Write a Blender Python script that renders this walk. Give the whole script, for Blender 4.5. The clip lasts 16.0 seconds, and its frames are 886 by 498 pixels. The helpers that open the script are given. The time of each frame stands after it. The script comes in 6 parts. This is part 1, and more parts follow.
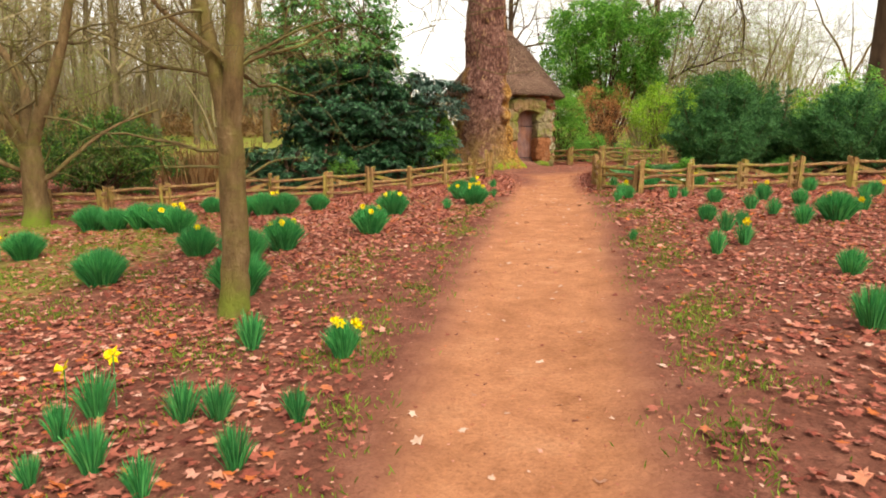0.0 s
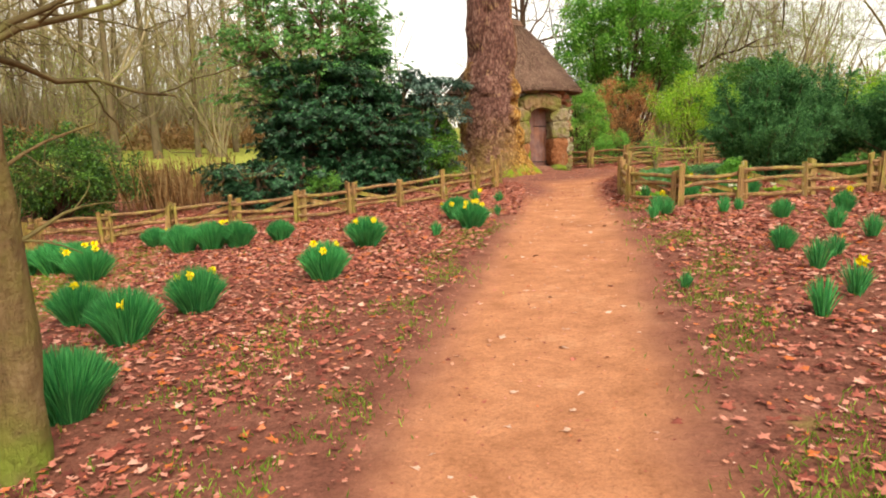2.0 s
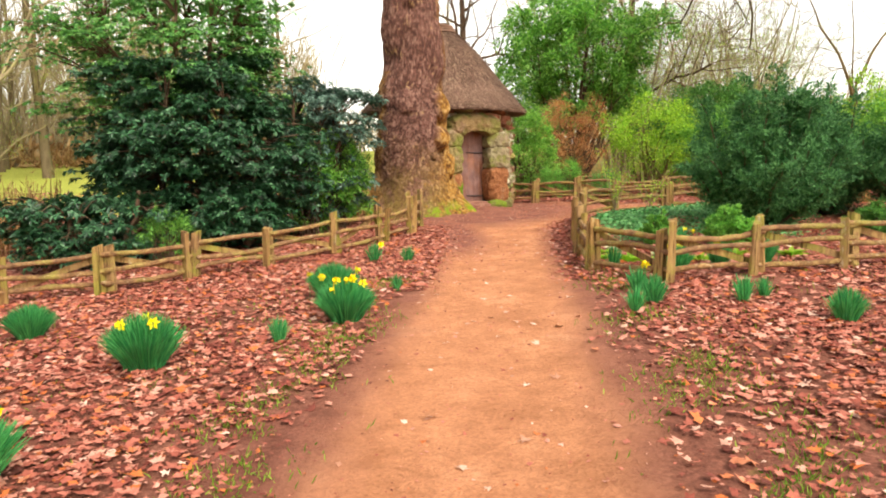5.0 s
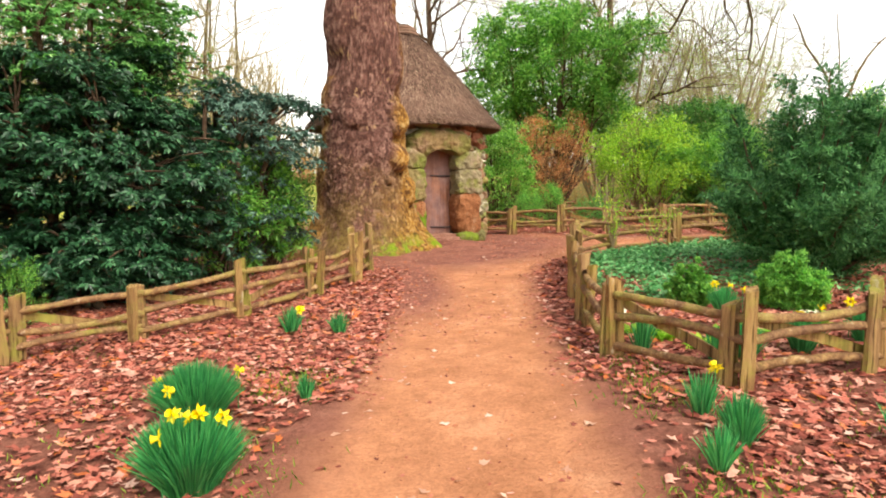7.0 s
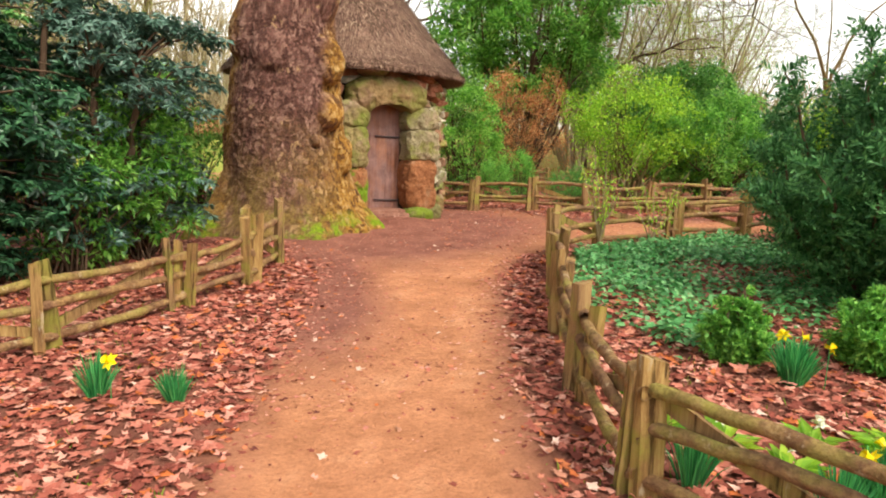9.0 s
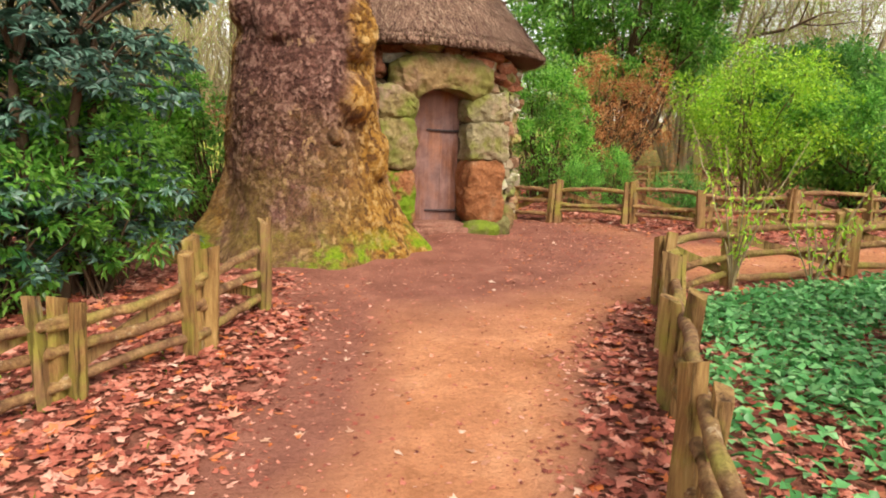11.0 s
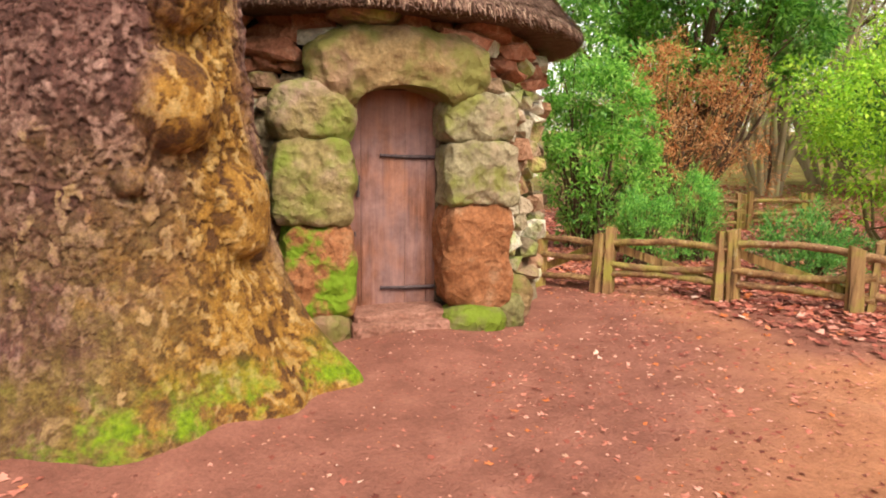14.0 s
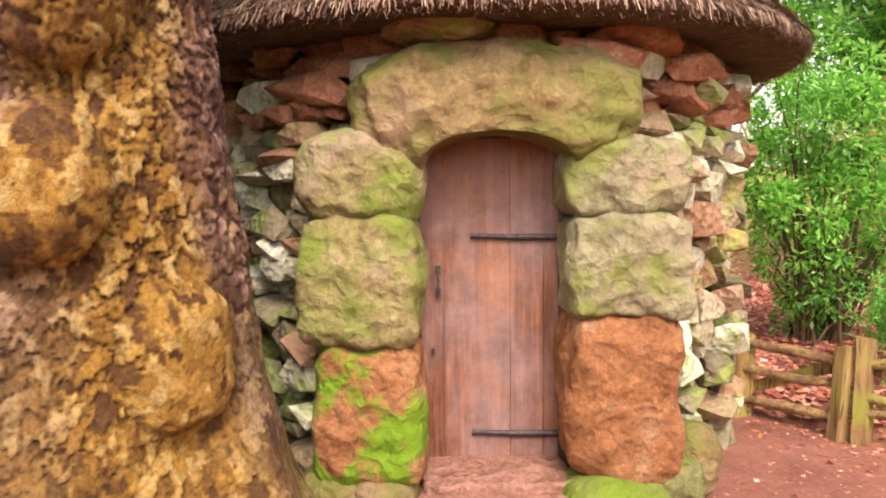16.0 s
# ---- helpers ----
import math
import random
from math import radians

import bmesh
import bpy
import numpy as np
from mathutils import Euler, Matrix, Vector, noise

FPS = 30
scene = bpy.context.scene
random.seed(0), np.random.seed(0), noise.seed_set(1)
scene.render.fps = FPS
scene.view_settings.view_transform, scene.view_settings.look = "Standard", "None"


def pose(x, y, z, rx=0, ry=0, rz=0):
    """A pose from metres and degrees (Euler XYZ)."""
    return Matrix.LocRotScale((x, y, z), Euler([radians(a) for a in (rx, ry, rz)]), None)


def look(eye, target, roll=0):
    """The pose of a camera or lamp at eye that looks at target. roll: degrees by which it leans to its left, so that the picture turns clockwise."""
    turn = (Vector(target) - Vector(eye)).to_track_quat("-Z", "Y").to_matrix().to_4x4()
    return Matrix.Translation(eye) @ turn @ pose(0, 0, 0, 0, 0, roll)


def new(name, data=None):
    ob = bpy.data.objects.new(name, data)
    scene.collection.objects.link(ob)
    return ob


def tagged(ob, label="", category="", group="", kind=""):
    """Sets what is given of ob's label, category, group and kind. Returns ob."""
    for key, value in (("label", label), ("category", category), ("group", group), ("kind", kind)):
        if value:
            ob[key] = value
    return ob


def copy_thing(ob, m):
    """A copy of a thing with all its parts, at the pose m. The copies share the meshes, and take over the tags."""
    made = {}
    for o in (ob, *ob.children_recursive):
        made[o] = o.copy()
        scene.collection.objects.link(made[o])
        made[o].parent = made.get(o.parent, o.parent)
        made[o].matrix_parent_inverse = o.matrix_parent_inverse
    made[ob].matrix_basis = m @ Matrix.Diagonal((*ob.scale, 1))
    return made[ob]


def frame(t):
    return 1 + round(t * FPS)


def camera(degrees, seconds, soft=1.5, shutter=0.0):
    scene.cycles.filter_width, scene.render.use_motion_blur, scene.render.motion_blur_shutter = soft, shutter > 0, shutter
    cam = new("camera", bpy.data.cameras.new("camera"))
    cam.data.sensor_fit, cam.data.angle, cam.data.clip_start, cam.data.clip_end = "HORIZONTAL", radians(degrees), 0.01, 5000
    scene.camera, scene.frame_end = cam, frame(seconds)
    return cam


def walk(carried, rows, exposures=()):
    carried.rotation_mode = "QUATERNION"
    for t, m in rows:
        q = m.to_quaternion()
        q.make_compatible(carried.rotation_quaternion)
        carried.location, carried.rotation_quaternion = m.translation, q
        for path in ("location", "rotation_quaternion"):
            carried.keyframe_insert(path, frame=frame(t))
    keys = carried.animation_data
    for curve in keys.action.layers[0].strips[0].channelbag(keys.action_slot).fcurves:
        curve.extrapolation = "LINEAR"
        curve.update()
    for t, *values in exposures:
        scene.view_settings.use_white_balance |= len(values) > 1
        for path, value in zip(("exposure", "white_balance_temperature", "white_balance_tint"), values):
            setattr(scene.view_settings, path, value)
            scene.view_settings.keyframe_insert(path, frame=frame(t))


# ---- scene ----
cam = camera(69.2, 16.0, 1.9)
PATH = [
    (0, (0.025, 0.223, 1.593), (0.02, 2.197, 1.271), 0.6),
    (0.5, (0.192, 0.793, 1.606), (0.204, 2.77, 1.302), -1.4),
    (1, (0.308, 1.42, 1.632), (0.282, 3.396, 1.321), -0.1),
    (1.5, (0.401, 2.053, 1.652), (0.342, 4.018, 1.288), -1.0),
    (2, (0.503, 2.711, 1.697), (0.428, 4.685, 1.382), -1.5),
    (2.5, (0.59, 3.368, 1.721), (0.593, 5.345, 1.423), -1.1),
    (3, (0.678, 3.956, 1.774), (0.758, 5.931, 1.47), 0.3),
    (3.5, (0.749, 4.602, 1.822), (0.925, 6.572, 1.526), -0.1),
    (4, (0.923, 5.209, 1.874), (1.038, 7.182, 1.568), -1.3),
    (4.2, (0.985, 5.452, 1.877), (1.08, 7.426, 1.567), -0.3),
    (6.3, (1.466, 8.311, 1.943), (1.558, 10.304, 1.804), -0.8),
    (6.5, (1.48, 8.571, 1.948), (1.603, 10.562, 1.797), -0.2),
    (7, (1.577, 9.192, 1.986), (1.762, 11.175, 1.796), -0.3),
    (7.5, (1.683, 9.877, 2.026), (1.801, 11.861, 1.804), 1.9),
    (8, (1.808, 10.434, 2.051), (2.017, 12.411, 1.83), 0.2),
    (8.2, (1.876, 10.643, 2.069), (2.098, 12.615, 1.822), 1.0),
    (8.5, (1.96, 11.015, 2.082), (2.235, 12.983, 1.852), 1.4),
    (9, (2.102, 11.618, 2.112), (2.403, 13.57, 1.796), 2.2),
    (9.5, (2.239, 12.208, 2.138), (2.368, 14.173, 1.79), 0.8),
    (9.7, (2.283, 12.438, 2.129), (2.38, 14.413, 1.829), 1.4),
    (11.8, (2.93, 14.925, 2.25), (2.946, 16.891, 1.883), 1.9),
    (12, (2.965, 15.176, 2.282), (3.018, 17.151, 1.969), 2.2),
    (12.5, (3.141, 15.757, 2.284), (3.175, 17.743, 2.046), 2.4),
    (13, (3.253, 16.342, 2.291), (3.155, 18.319, 2.002), 1.3),
    (13.5, (3.383, 16.909, 2.275), (3.358, 18.888, 1.982), 0.5),
    (14, (3.486, 17.497, 2.291), (3.328, 19.467, 1.986), 0.7),
    (14.5, (3.511, 18.099, 2.382), (3.243, 20.07, 2.179), -0.3),
    (15, (3.561, 18.64, 2.432), (3.068, 20.572, 2.273), -1.2),
    (15.5, (3.582, 19.038, 2.507), (2.944, 20.925, 2.325), 0.2),
    (16, (3.719, 19.385, 2.479), (2.962, 21.228, 2.299), -0.7),
]
walk(cam, [(t, look(eye, target, roll)) for t, eye, target, roll in PATH], [(0.0, 0.97, 7700, 9), (3.5, 1.25, 7650, 9), (7.0, 1.35, 7200, 8), (9.0, 1.25, 7200, 8), (12.5, 1.5, 7400, 10), (13.3, 1.66, 7350, 11), (14.0, 1.55, 7300, 12), (16.0, 1.95, 7000, 12)])

# ---- light ----
world = bpy.data.worlds.new("overcast_sky")
scene.world = world
world.use_nodes = True
wn, wl = world.node_tree.nodes, world.node_tree.links
sky = wn.new("ShaderNodeTexSky")
sky.sky_type, sky.sun_disc = "NISHITA", False
sky.sun_elevation, sky.sun_rotation = radians(48), radians(150)
sky.air_density, sky.dust_density, sky.ozone_density = 1.0, 1.5, 1.0
grey = wn.new("ShaderNodeHueSaturation")  # cloud takes the blue out of the sky
grey.inputs["Saturation"].default_value = 0.22
wl.new(sky.outputs[0], grey.inputs["Color"])
wl.new(grey.outputs[0], wn["Background"].inputs[0])
wn["Background"].inputs[1].default_value = 0.15
sun_data = bpy.data.lights.new("sun", "SUN")
sun_data.energy, sun_data.angle, sun_data.color = 1.2, radians(25), (1.0, 0.95, 0.88)
sun = new("sun", sun_data)
sun.matrix_world = look((14, -22, 30), (0, 0, 0))


# ---- materials ----
def nd(m, kind, **props):
    n = m.node_tree.nodes.new(kind)
    for key, value in props.items():
        if key in n.inputs:
            n.inputs[key].default_value = value
        elif key == "blend_type":
            n.blend_type = value
        elif key == "data_type":
            n.data_type = value
        elif key == "attribute_name":
            n.attribute_name = value
        elif key == "operation":
            n.operation = value
        elif key == "feature":
            n.feature = value
    return n


def ramp(m, fac, stops):
    r = m.node_tree.nodes.new("ShaderNodeValToRGB")
    el = r.color_ramp.elements
    while len(el) < len(stops):
        el.new(0.5)
    for e, (p, c) in zip(el, stops):
        e.position, e.color = p, (*c, 1) if len(c) == 3 else c
    m.node_tree.links.new(fac, r.inputs[0])
    return r.outputs[0]


def mix(m, fac, a, b, blend="MIX"):
    n = m.node_tree.nodes.new("ShaderNodeMix")
    n.data_type, n.blend_type = "RGBA", blend
    for sock, v in ((n.inputs[0], fac), (n.inputs[6], a), (n.inputs[7], b)):
        if isinstance(v, (int, float)):
            sock.default_value = v
        elif isinstance(v, tuple):
            sock.default_value = (*v, 1)
        else:
            m.node_tree.links.new(v, sock)
    return n.outputs[2]


def noise_of(m, scale, detail=4.0, rough=0.6, stretch=None, distort=0.0):
    """A noise at world scale; stretch squeezes it along the axes."""
    g = m.node_tree.nodes.new("ShaderNodeNewGeometry")
    src = g.outputs["Position"]
    if stretch:
        mp = m.node_tree.nodes.new("ShaderNodeMapping")
        mp.inputs["Scale"].default_value = stretch
        m.node_tree.links.new(src, mp.inputs[0])
        src = mp.outputs[0]
    n = nd(m, "ShaderNodeTexNoise", Scale=scale, Detail=detail, Roughness=rough, Distortion=distort)
    m.node_tree.links.new(src, n.inputs["Vector"])
    return n.outputs[0]


def cells(m, scale, stretch=None, warp=None, edges=False):
    g = m.node_tree.nodes.new("ShaderNodeNewGeometry")
    src = g.outputs["Position"]
    if stretch:
        mp = m.node_tree.nodes.new("ShaderNodeMapping")
        mp.inputs["Scale"].default_value = stretch
        m.node_tree.links.new(src, mp.inputs[0])
        src = mp.outputs[0]
    if warp:
        wv = nd(m, "ShaderNodeTexNoise", Scale=warp[0], Detail=4.0)
        m.node_tree.links.new(src, wv.inputs["Vector"])
        add = m.node_tree.nodes.new("ShaderNodeVectorMath")
        add.operation = "MULTIPLY_ADD"
        add.inputs[1].default_value = (warp[1],) * 3
        m.node_tree.links.new(wv.outputs["Color"], add.inputs[0])
        m.node_tree.links.new(src, add.inputs[2])
        src = add.outputs[0]
    v = nd(m, "ShaderNodeTexVoronoi", Scale=scale)
    if edges:
        v.feature = "DISTANCE_TO_EDGE"
    m.node_tree.links.new(src, v.inputs["Vector"])
    return v


def material(name, rough=0.85, spec=0.3):
    m = bpy.data.materials.new(name)
    m.use_nodes = True
    b = m.node_tree.nodes["Principled BSDF"]
    b.inputs["Roughness"].default_value = rough
    b.inputs["Specular IOR Level"].default_value = spec
    return m


def finish(m, color, heights=(), rough=None):
    """Plug in the colour and the bumps: (height, metres) one on the other."""
    b = m.node_tree.nodes["Principled BSDF"]
    if isinstance(color, tuple):
        b.inputs["Base Color"].default_value = (*color, 1)
    else:
        m.node_tree.links.new(color, b.inputs["Base Color"])
    if rough is not None:
        m.node_tree.links.new(rough, b.inputs["Roughness"])
    last = None
    for h, dist in heights:
        n = m.node_tree.nodes.new("ShaderNodeBump")
        n.inputs["Strength"].default_value = 1.0
        n.inputs["Distance"].default_value = dist
        m.node_tree.links.new(h, n.inputs["Height"])
        if last:
            m.node_tree.links.new(last, n.inputs["Normal"])
        last = n.outputs[0]
    if last:
        m.node_tree.links.new(last, b.inputs["Normal"])
    return m


def island(m):
    return m.node_tree.nodes.new("ShaderNodeNewGeometry").outputs["Random Per Island"]


def each(m):
    return m.node_tree.nodes.new("ShaderNodeObjectInfo").outputs["Random"]


def height_mask(m, lo, hi):
    g = m.node_tree.nodes.new("ShaderNodeNewGeometry")
    s = m.node_tree.nodes.new("ShaderNodeSeparateXYZ")
    m.node_tree.links.new(g.outputs["Position"], s.inputs[0])
    r = m.node_tree.nodes.new("ShaderNodeMapRange")
    r.inputs["From Min"].default_value, r.inputs["From Max"].default_value = lo, hi
    r.inputs["To Min"].default_value, r.inputs["To Max"].default_value = 1, 0
    m.node_tree.links.new(s.outputs[2], r.inputs[0])
    return r.outputs[0]


def math_of(m, op, a, b):
    n = m.node_tree.nodes.new("ShaderNodeMath")
    n.operation = op
    n.use_clamp = True
    for sock, v in zip(n.inputs, (a, b)):
        if isinstance(v, (int, float)):
            sock.default_value = v
        else:
            m.node_tree.links.new(v, sock)
    return n.outputs[0]


def leaf_material(name, stops, rough=0.45, through_light=0.25, spec=0.4, by_object=0.0):
    """Foliage: every leaf its own tone, some light passing through."""
    m = material(name, rough, spec)
    c = ramp(m, island(m), stops)
    big = noise_of(m, 1.3, 3)
    c = mix(m, 0.55, c, ramp(m, big, [(0.3, (0.55, 0.55, 0.55)), (0.7, (1.25, 1.25, 1.2))]), "MULTIPLY")
    finish(m, c)
    b = m.node_tree.nodes["Principled BSDF"]
    out = m.node_tree.nodes["Material Output"]
    t = m.node_tree.nodes.new("ShaderNodeBsdfTranslucent")
    m.node_tree.links.new(c, t.inputs[0])
    ms = m.node_tree.nodes.new("ShaderNodeMixShader")
    ms.inputs[0].default_value = through_light
    m.node_tree.links.new(b.outputs[0], ms.inputs[1])
    m.node_tree.links.new(t.outputs[0], ms.inputs[2])
    m.node_tree.links.new(ms.outputs[0], out.inputs[0])
    return m


def bark_material(name, stops, scale=6, moss=None, bump=0.01, foot=None):
    m = material(name, 0.9, 0.15)
    n = noise_of(m, scale, 6, 0.7, (1, 1, 0.35))
    c = ramp(m, n, stops)
    if moss:
        c = mix(m, math_of(m, "MULTIPLY", ramp(m, noise_of(m, 2.2, 4), [(0.5, (0, 0, 0)), (0.68, (1, 1, 1))]), 0.7), c, moss)
    if foot:
        c = mix(m, math_of(m, "MULTIPLY", height_mask(m, *foot), ramp(m, noise_of(m, 7, 4), [(0.35, (0.3, 0.3, 0.3)), (0.6, (1, 1, 1))])), c, (0.17, 0.24, 0.03))
    return finish(m, c, [(noise_of(m, scale * 6, 4, 0.6, (1, 1, 0.2)), bump), (noise_of(m, scale * 2, 5, 0.7), bump * 2)])


def ground_material():
    m = material("ground_earth", 0.95, 0.12)
    at = nd(m, "ShaderNodeAttribute", attribute_name="path")
    gr = nd(m, "ShaderNodeAttribute", attribute_name="green")
    # mask of the darker way: bare dirt, plus shade painted on its left
    dirt_shade = nd(m, "ShaderNodeAttribute", attribute_name="trodden")
    edge = noise_of(m, 2.6, 5, 0.65)
    wob = math_of(m, "ADD", at.outputs["Fac"], math_of(m, "MULTIPLY", edge, 0.5))
    pathmask = ramp(m, wob, [(0.55, (0, 0, 0)), (0.95, (1, 1, 1))])
    sand = ramp(m, noise_of(m, 1.7, 6, 0.65), [(0.3, (0.43, 0.18, 0.09)), (0.55, (0.57, 0.25, 0.13)), (0.75, (0.66, 0.33, 0.185))])
    sand = mix(m, 0.8, sand, ramp(m, noise_of(m, 38, 6, 0.8), [(0.3, (0.6, 0.55, 0.52)), (0.5, (1, 1, 1)), (0.7, (1.25, 1.24, 1.22))]), "MULTIPLY")
    sand = mix(m, 0.6, sand, ramp(m, noise_of(m, 6, 6, 0.7), [(0.35, (0.72, 0.66, 0.62)), (0.55, (1, 1, 1)), (0.7, (1.14, 1.14, 1.14))]), "MULTIPLY")
    dark = ramp(m, noise_of(m, 2.3, 6, 0.65), [(0.3, (0.2, 0.078, 0.056)), (0.6, (0.31, 0.126, 0.09)), (0.8, (0.42, 0.19, 0.135))])
    dark = mix(m, 0.85, dark, ramp(m, noise_of(m, 42, 6, 0.8), [(0.3, (0.7, 0.7, 0.7)), (0.5, (1, 1, 1)), (0.75, (1.35, 1.3, 1.28))]), "MULTIPLY")
    way = mix(m, ramp(m, math_of(m, "ADD", dirt_shade.outputs["Fac"], math_of(m, "MULTIPLY", noise_of(m, 1.2, 4), 0.4)), [(0.45, (0, 0, 0)), (0.95, (1, 1, 1))]), sand, dark)
    earth = ramp(m, noise_of(m, 4, 6, 0.7), [(0.3, (0.14, 0.05, 0.034)), (0.55, (0.25, 0.098, 0.068)), (0.75, (0.34, 0.15, 0.105))])
    earth = mix(m, 0.85, earth, ramp(m, noise_of(m, 34, 6, 0.8), [(0.32, (0.5, 0.46, 0.44)), (0.5, (1, 1, 1)), (0.7, (1.5, 1.42, 1.36))]), "MULTIPLY")
    grass = ramp(m, noise_of(m, 9, 5, 0.7), [(0.3, (0.19, 0.22, 0.035)), (0.7, (0.44, 0.46, 0.1))])
    earth = mix(m, ramp(m, math_of(m, "ADD", gr.outputs["Fac"], math_of(m, "SUBTRACT", noise_of(m, 1.9, 5, 0.7), 0.5)), [(0.35, (0, 0, 0)), (0.7, (1, 1, 1))]), earth, grass)
    c = mix(m, pathmask, earth, way)
    return finish(m, c, [(noise_of(m, 9, 5, 0.7), 0.03), (noise_of(m, 45, 5, 0.8), 0.012)])


MAT_GROUND = ground_material()
LEAF_DEAD = material("dead_leaf", 0.7, 0.25)
_c = ramp(LEAF_DEAD, island(LEAF_DEAD), [(0.0, (0.12, 0.03, 0.022)), (0.2, (0.27, 0.066, 0.045)), (0.45, (0.44, 0.128, 0.088)), (0.7, (0.57, 0.215, 0.155)), (0.84, (0.70, 0.35, 0.27)), (0.91, (0.62, 0.17, 0.05)), (0.95, (0.50, 0.13, 0.04)), (1.0, (0.82, 0.56, 0.46))])
finish(LEAF_DEAD, mix(LEAF_DEAD, 0.4, _c, ramp(LEAF_DEAD, noise_of(LEAF_DEAD, 25, 4), [(0.32, (0.45, 0.4, 0.36)), (0.66, (1.35, 1.3, 1.25))]), "MULTIPLY"), [(noise_of(LEAF_DEAD, 70, 3), 0.006)])
LEAF_PALE = material("pale_dead_leaf", 0.6, 0.3)
finish(LEAF_PALE, mix(LEAF_PALE, 0.5, ramp(LEAF_PALE, each(LEAF_PALE), [(0, (0.45, 0.2, 0.12)), (0.5, (0.6, 0.36, 0.26)), (1, (0.72, 0.52, 0.42))]), ramp(LEAF_PALE, noise_of(LEAF_PALE, 30, 4), [(0.3, (0.65, 0.6, 0.55)), (0.7, (1.2, 1.2, 1.2))]), "MULTIPLY"), [(noise_of(LEAF_PALE, 60, 3), 0.004)])
RHODO = leaf_material("rhododendron_leaf", [(0, (0.008, 0.036, 0.016)), (0.5, (0.024, 0.092, 0.038)), (0.88, (0.055, 0.18, 0.072)), (1, (0.13, 0.27, 0.14))], 0.36, 0.15, 0.45)
GLOSSY = leaf_material("glossy_holly_leaf", [(0, (0.045, 0.165, 0.045)), (0.5, (0.115, 0.36, 0.075)), (0.85, (0.25, 0.58, 0.14)), (1, (0.45, 0.72, 0.30))], 0.28, 0.45, 0.7)
RHODO_BLUE = leaf_material("bluish_laurel_leaf", [(0, (0.032, 0.080, 0.058)), (0.5, (0.064, 0.149, 0.106)), (1, (0.181, 0.309, 0.245))], 0.35, 0.2, 0.6)
LAUREL = leaf_material("laurel_leaf", [(0, (0.07, 0.23, 0.04)), (0.5, (0.16, 0.44, 0.066)), (1, (0.40, 0.74, 0.16))], 0.32, 0.6, 0.6)
HOLLY = leaf_material("holly_leaf", [(0, (0.09, 0.28, 0.045)), (0.5, (0.22, 0.54, 0.08)), (1, (0.52, 0.82, 0.2))], 0.3, 0.62, 0.6)
YEW = leaf_material("yew_needle", [(0, (0.026, 0.105, 0.036)), (0.5, (0.062, 0.205, 0.066)), (1, (0.17, 0.40, 0.14))], 0.55, 0.35, 0.25)
YEW_LIGHT = leaf_material("young_yew_needle", [(0, (0.051, 0.170, 0.037)), (0.5, (0.102, 0.306, 0.060)), (1, (0.221, 0.493, 0.102))], 0.5, 0.4)
FERNY = leaf_material("bright_conifer_needle", [(0, (0.080, 0.290, 0.05)), (0.5, (0.165, 0.455, 0.075)), (1, (0.39, 0.75, 0.15))], 0.5, 0.4)
SPRING = leaf_material("spring_leaf", [(0, (0.22, 0.46, 0.035)), (0.5, (0.297, 0.594, 0.052)), (1, (0.624, 0.850, 0.105))], 0.45, 0.5)
RUSSET = leaf_material("russet_leaf", [(0, (0.40, 0.15, 0.05)), (0.5, (0.62, 0.28, 0.11)), (1, (0.80, 0.50, 0.25))], 0.7, 0.3, 0.2)
REED = leaf_material("dry_reed", [(0, (0.22, 0.11, 0.04)), (0.5, (0.36, 0.21, 0.09)), (1, (0.52, 0.36, 0.18))], 0.7, 0.3, 0.2)
HEDGE = leaf_material("hedge_leaf", [(0, (0.02, 0.06, 0.012)), (0.5, (0.05, 0.15, 0.025)), (1, (0.18, 0.38, 0.05))], 0.5, 0.2)
GROUNDCOVER = leaf_material("ground_cover_leaf", [(0, (0.05, 0.22, 0.06)), (0.5, (0.11, 0.40, 0.12)), (1, (0.32, 0.66, 0.28))], 0.4, 0.3, 0.5)
GRASS = leaf_material("grass_blade", [(0, (0.10, 0.19, 0.02)), (0.5, (0.20, 0.34, 0.035)), (1, (0.36, 0.50, 0.08))], 0.6, 0.3, 0.2)
DAFF_LEAF = leaf_material("daffodil_leaf", [(0, (0.022, 0.19, 0.06)), (0.5, (0.05, 0.36, 0.11)), (1, (0.14, 0.58, 0.18))], 0.4, 0.35, 0.5)
PETAL = material("yellow_petal", 0.5, 0.3)
finish(PETAL, ramp(PETAL, noise_of(PETAL, 60, 2), [(0.3, (0.85, 0.62, 0.0)), (0.7, (0.95, 0.8, 0.03))]))
PETAL_PALE = material("pale_petal", 0.5, 0.3)
finish(PETAL_PALE, ramp(PETAL_PALE, noise_of(PETAL_PALE, 60, 2), [(0.3, (0.75, 0.75, 0.5)), (0.7, (0.9, 0.9, 0.75))]))
BARK_TREE = bark_material("young_tree_bark", [(0.3, (0.09, 0.055, 0.025)), (0.55, (0.19, 0.125, 0.06)), (0.75, (0.30, 0.21, 0.11))], 9, (0.18, 0.165, 0.04), 0.015, (0.1, 0.42))
BARK_GREY = bark_material("grey_bark", [(0.3, (0.09, 0.065, 0.035)), (0.7, (0.20, 0.15, 0.09))], 3, (0.15, 0.15, 0.05))
BARK_DARK = bark_material("dark_bark", [(0.3, (0.06, 0.035, 0.022)), (0.7, (0.16, 0.10, 0.065))], 3)
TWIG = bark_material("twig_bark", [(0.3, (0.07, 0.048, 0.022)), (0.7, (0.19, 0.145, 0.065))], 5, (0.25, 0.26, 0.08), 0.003)
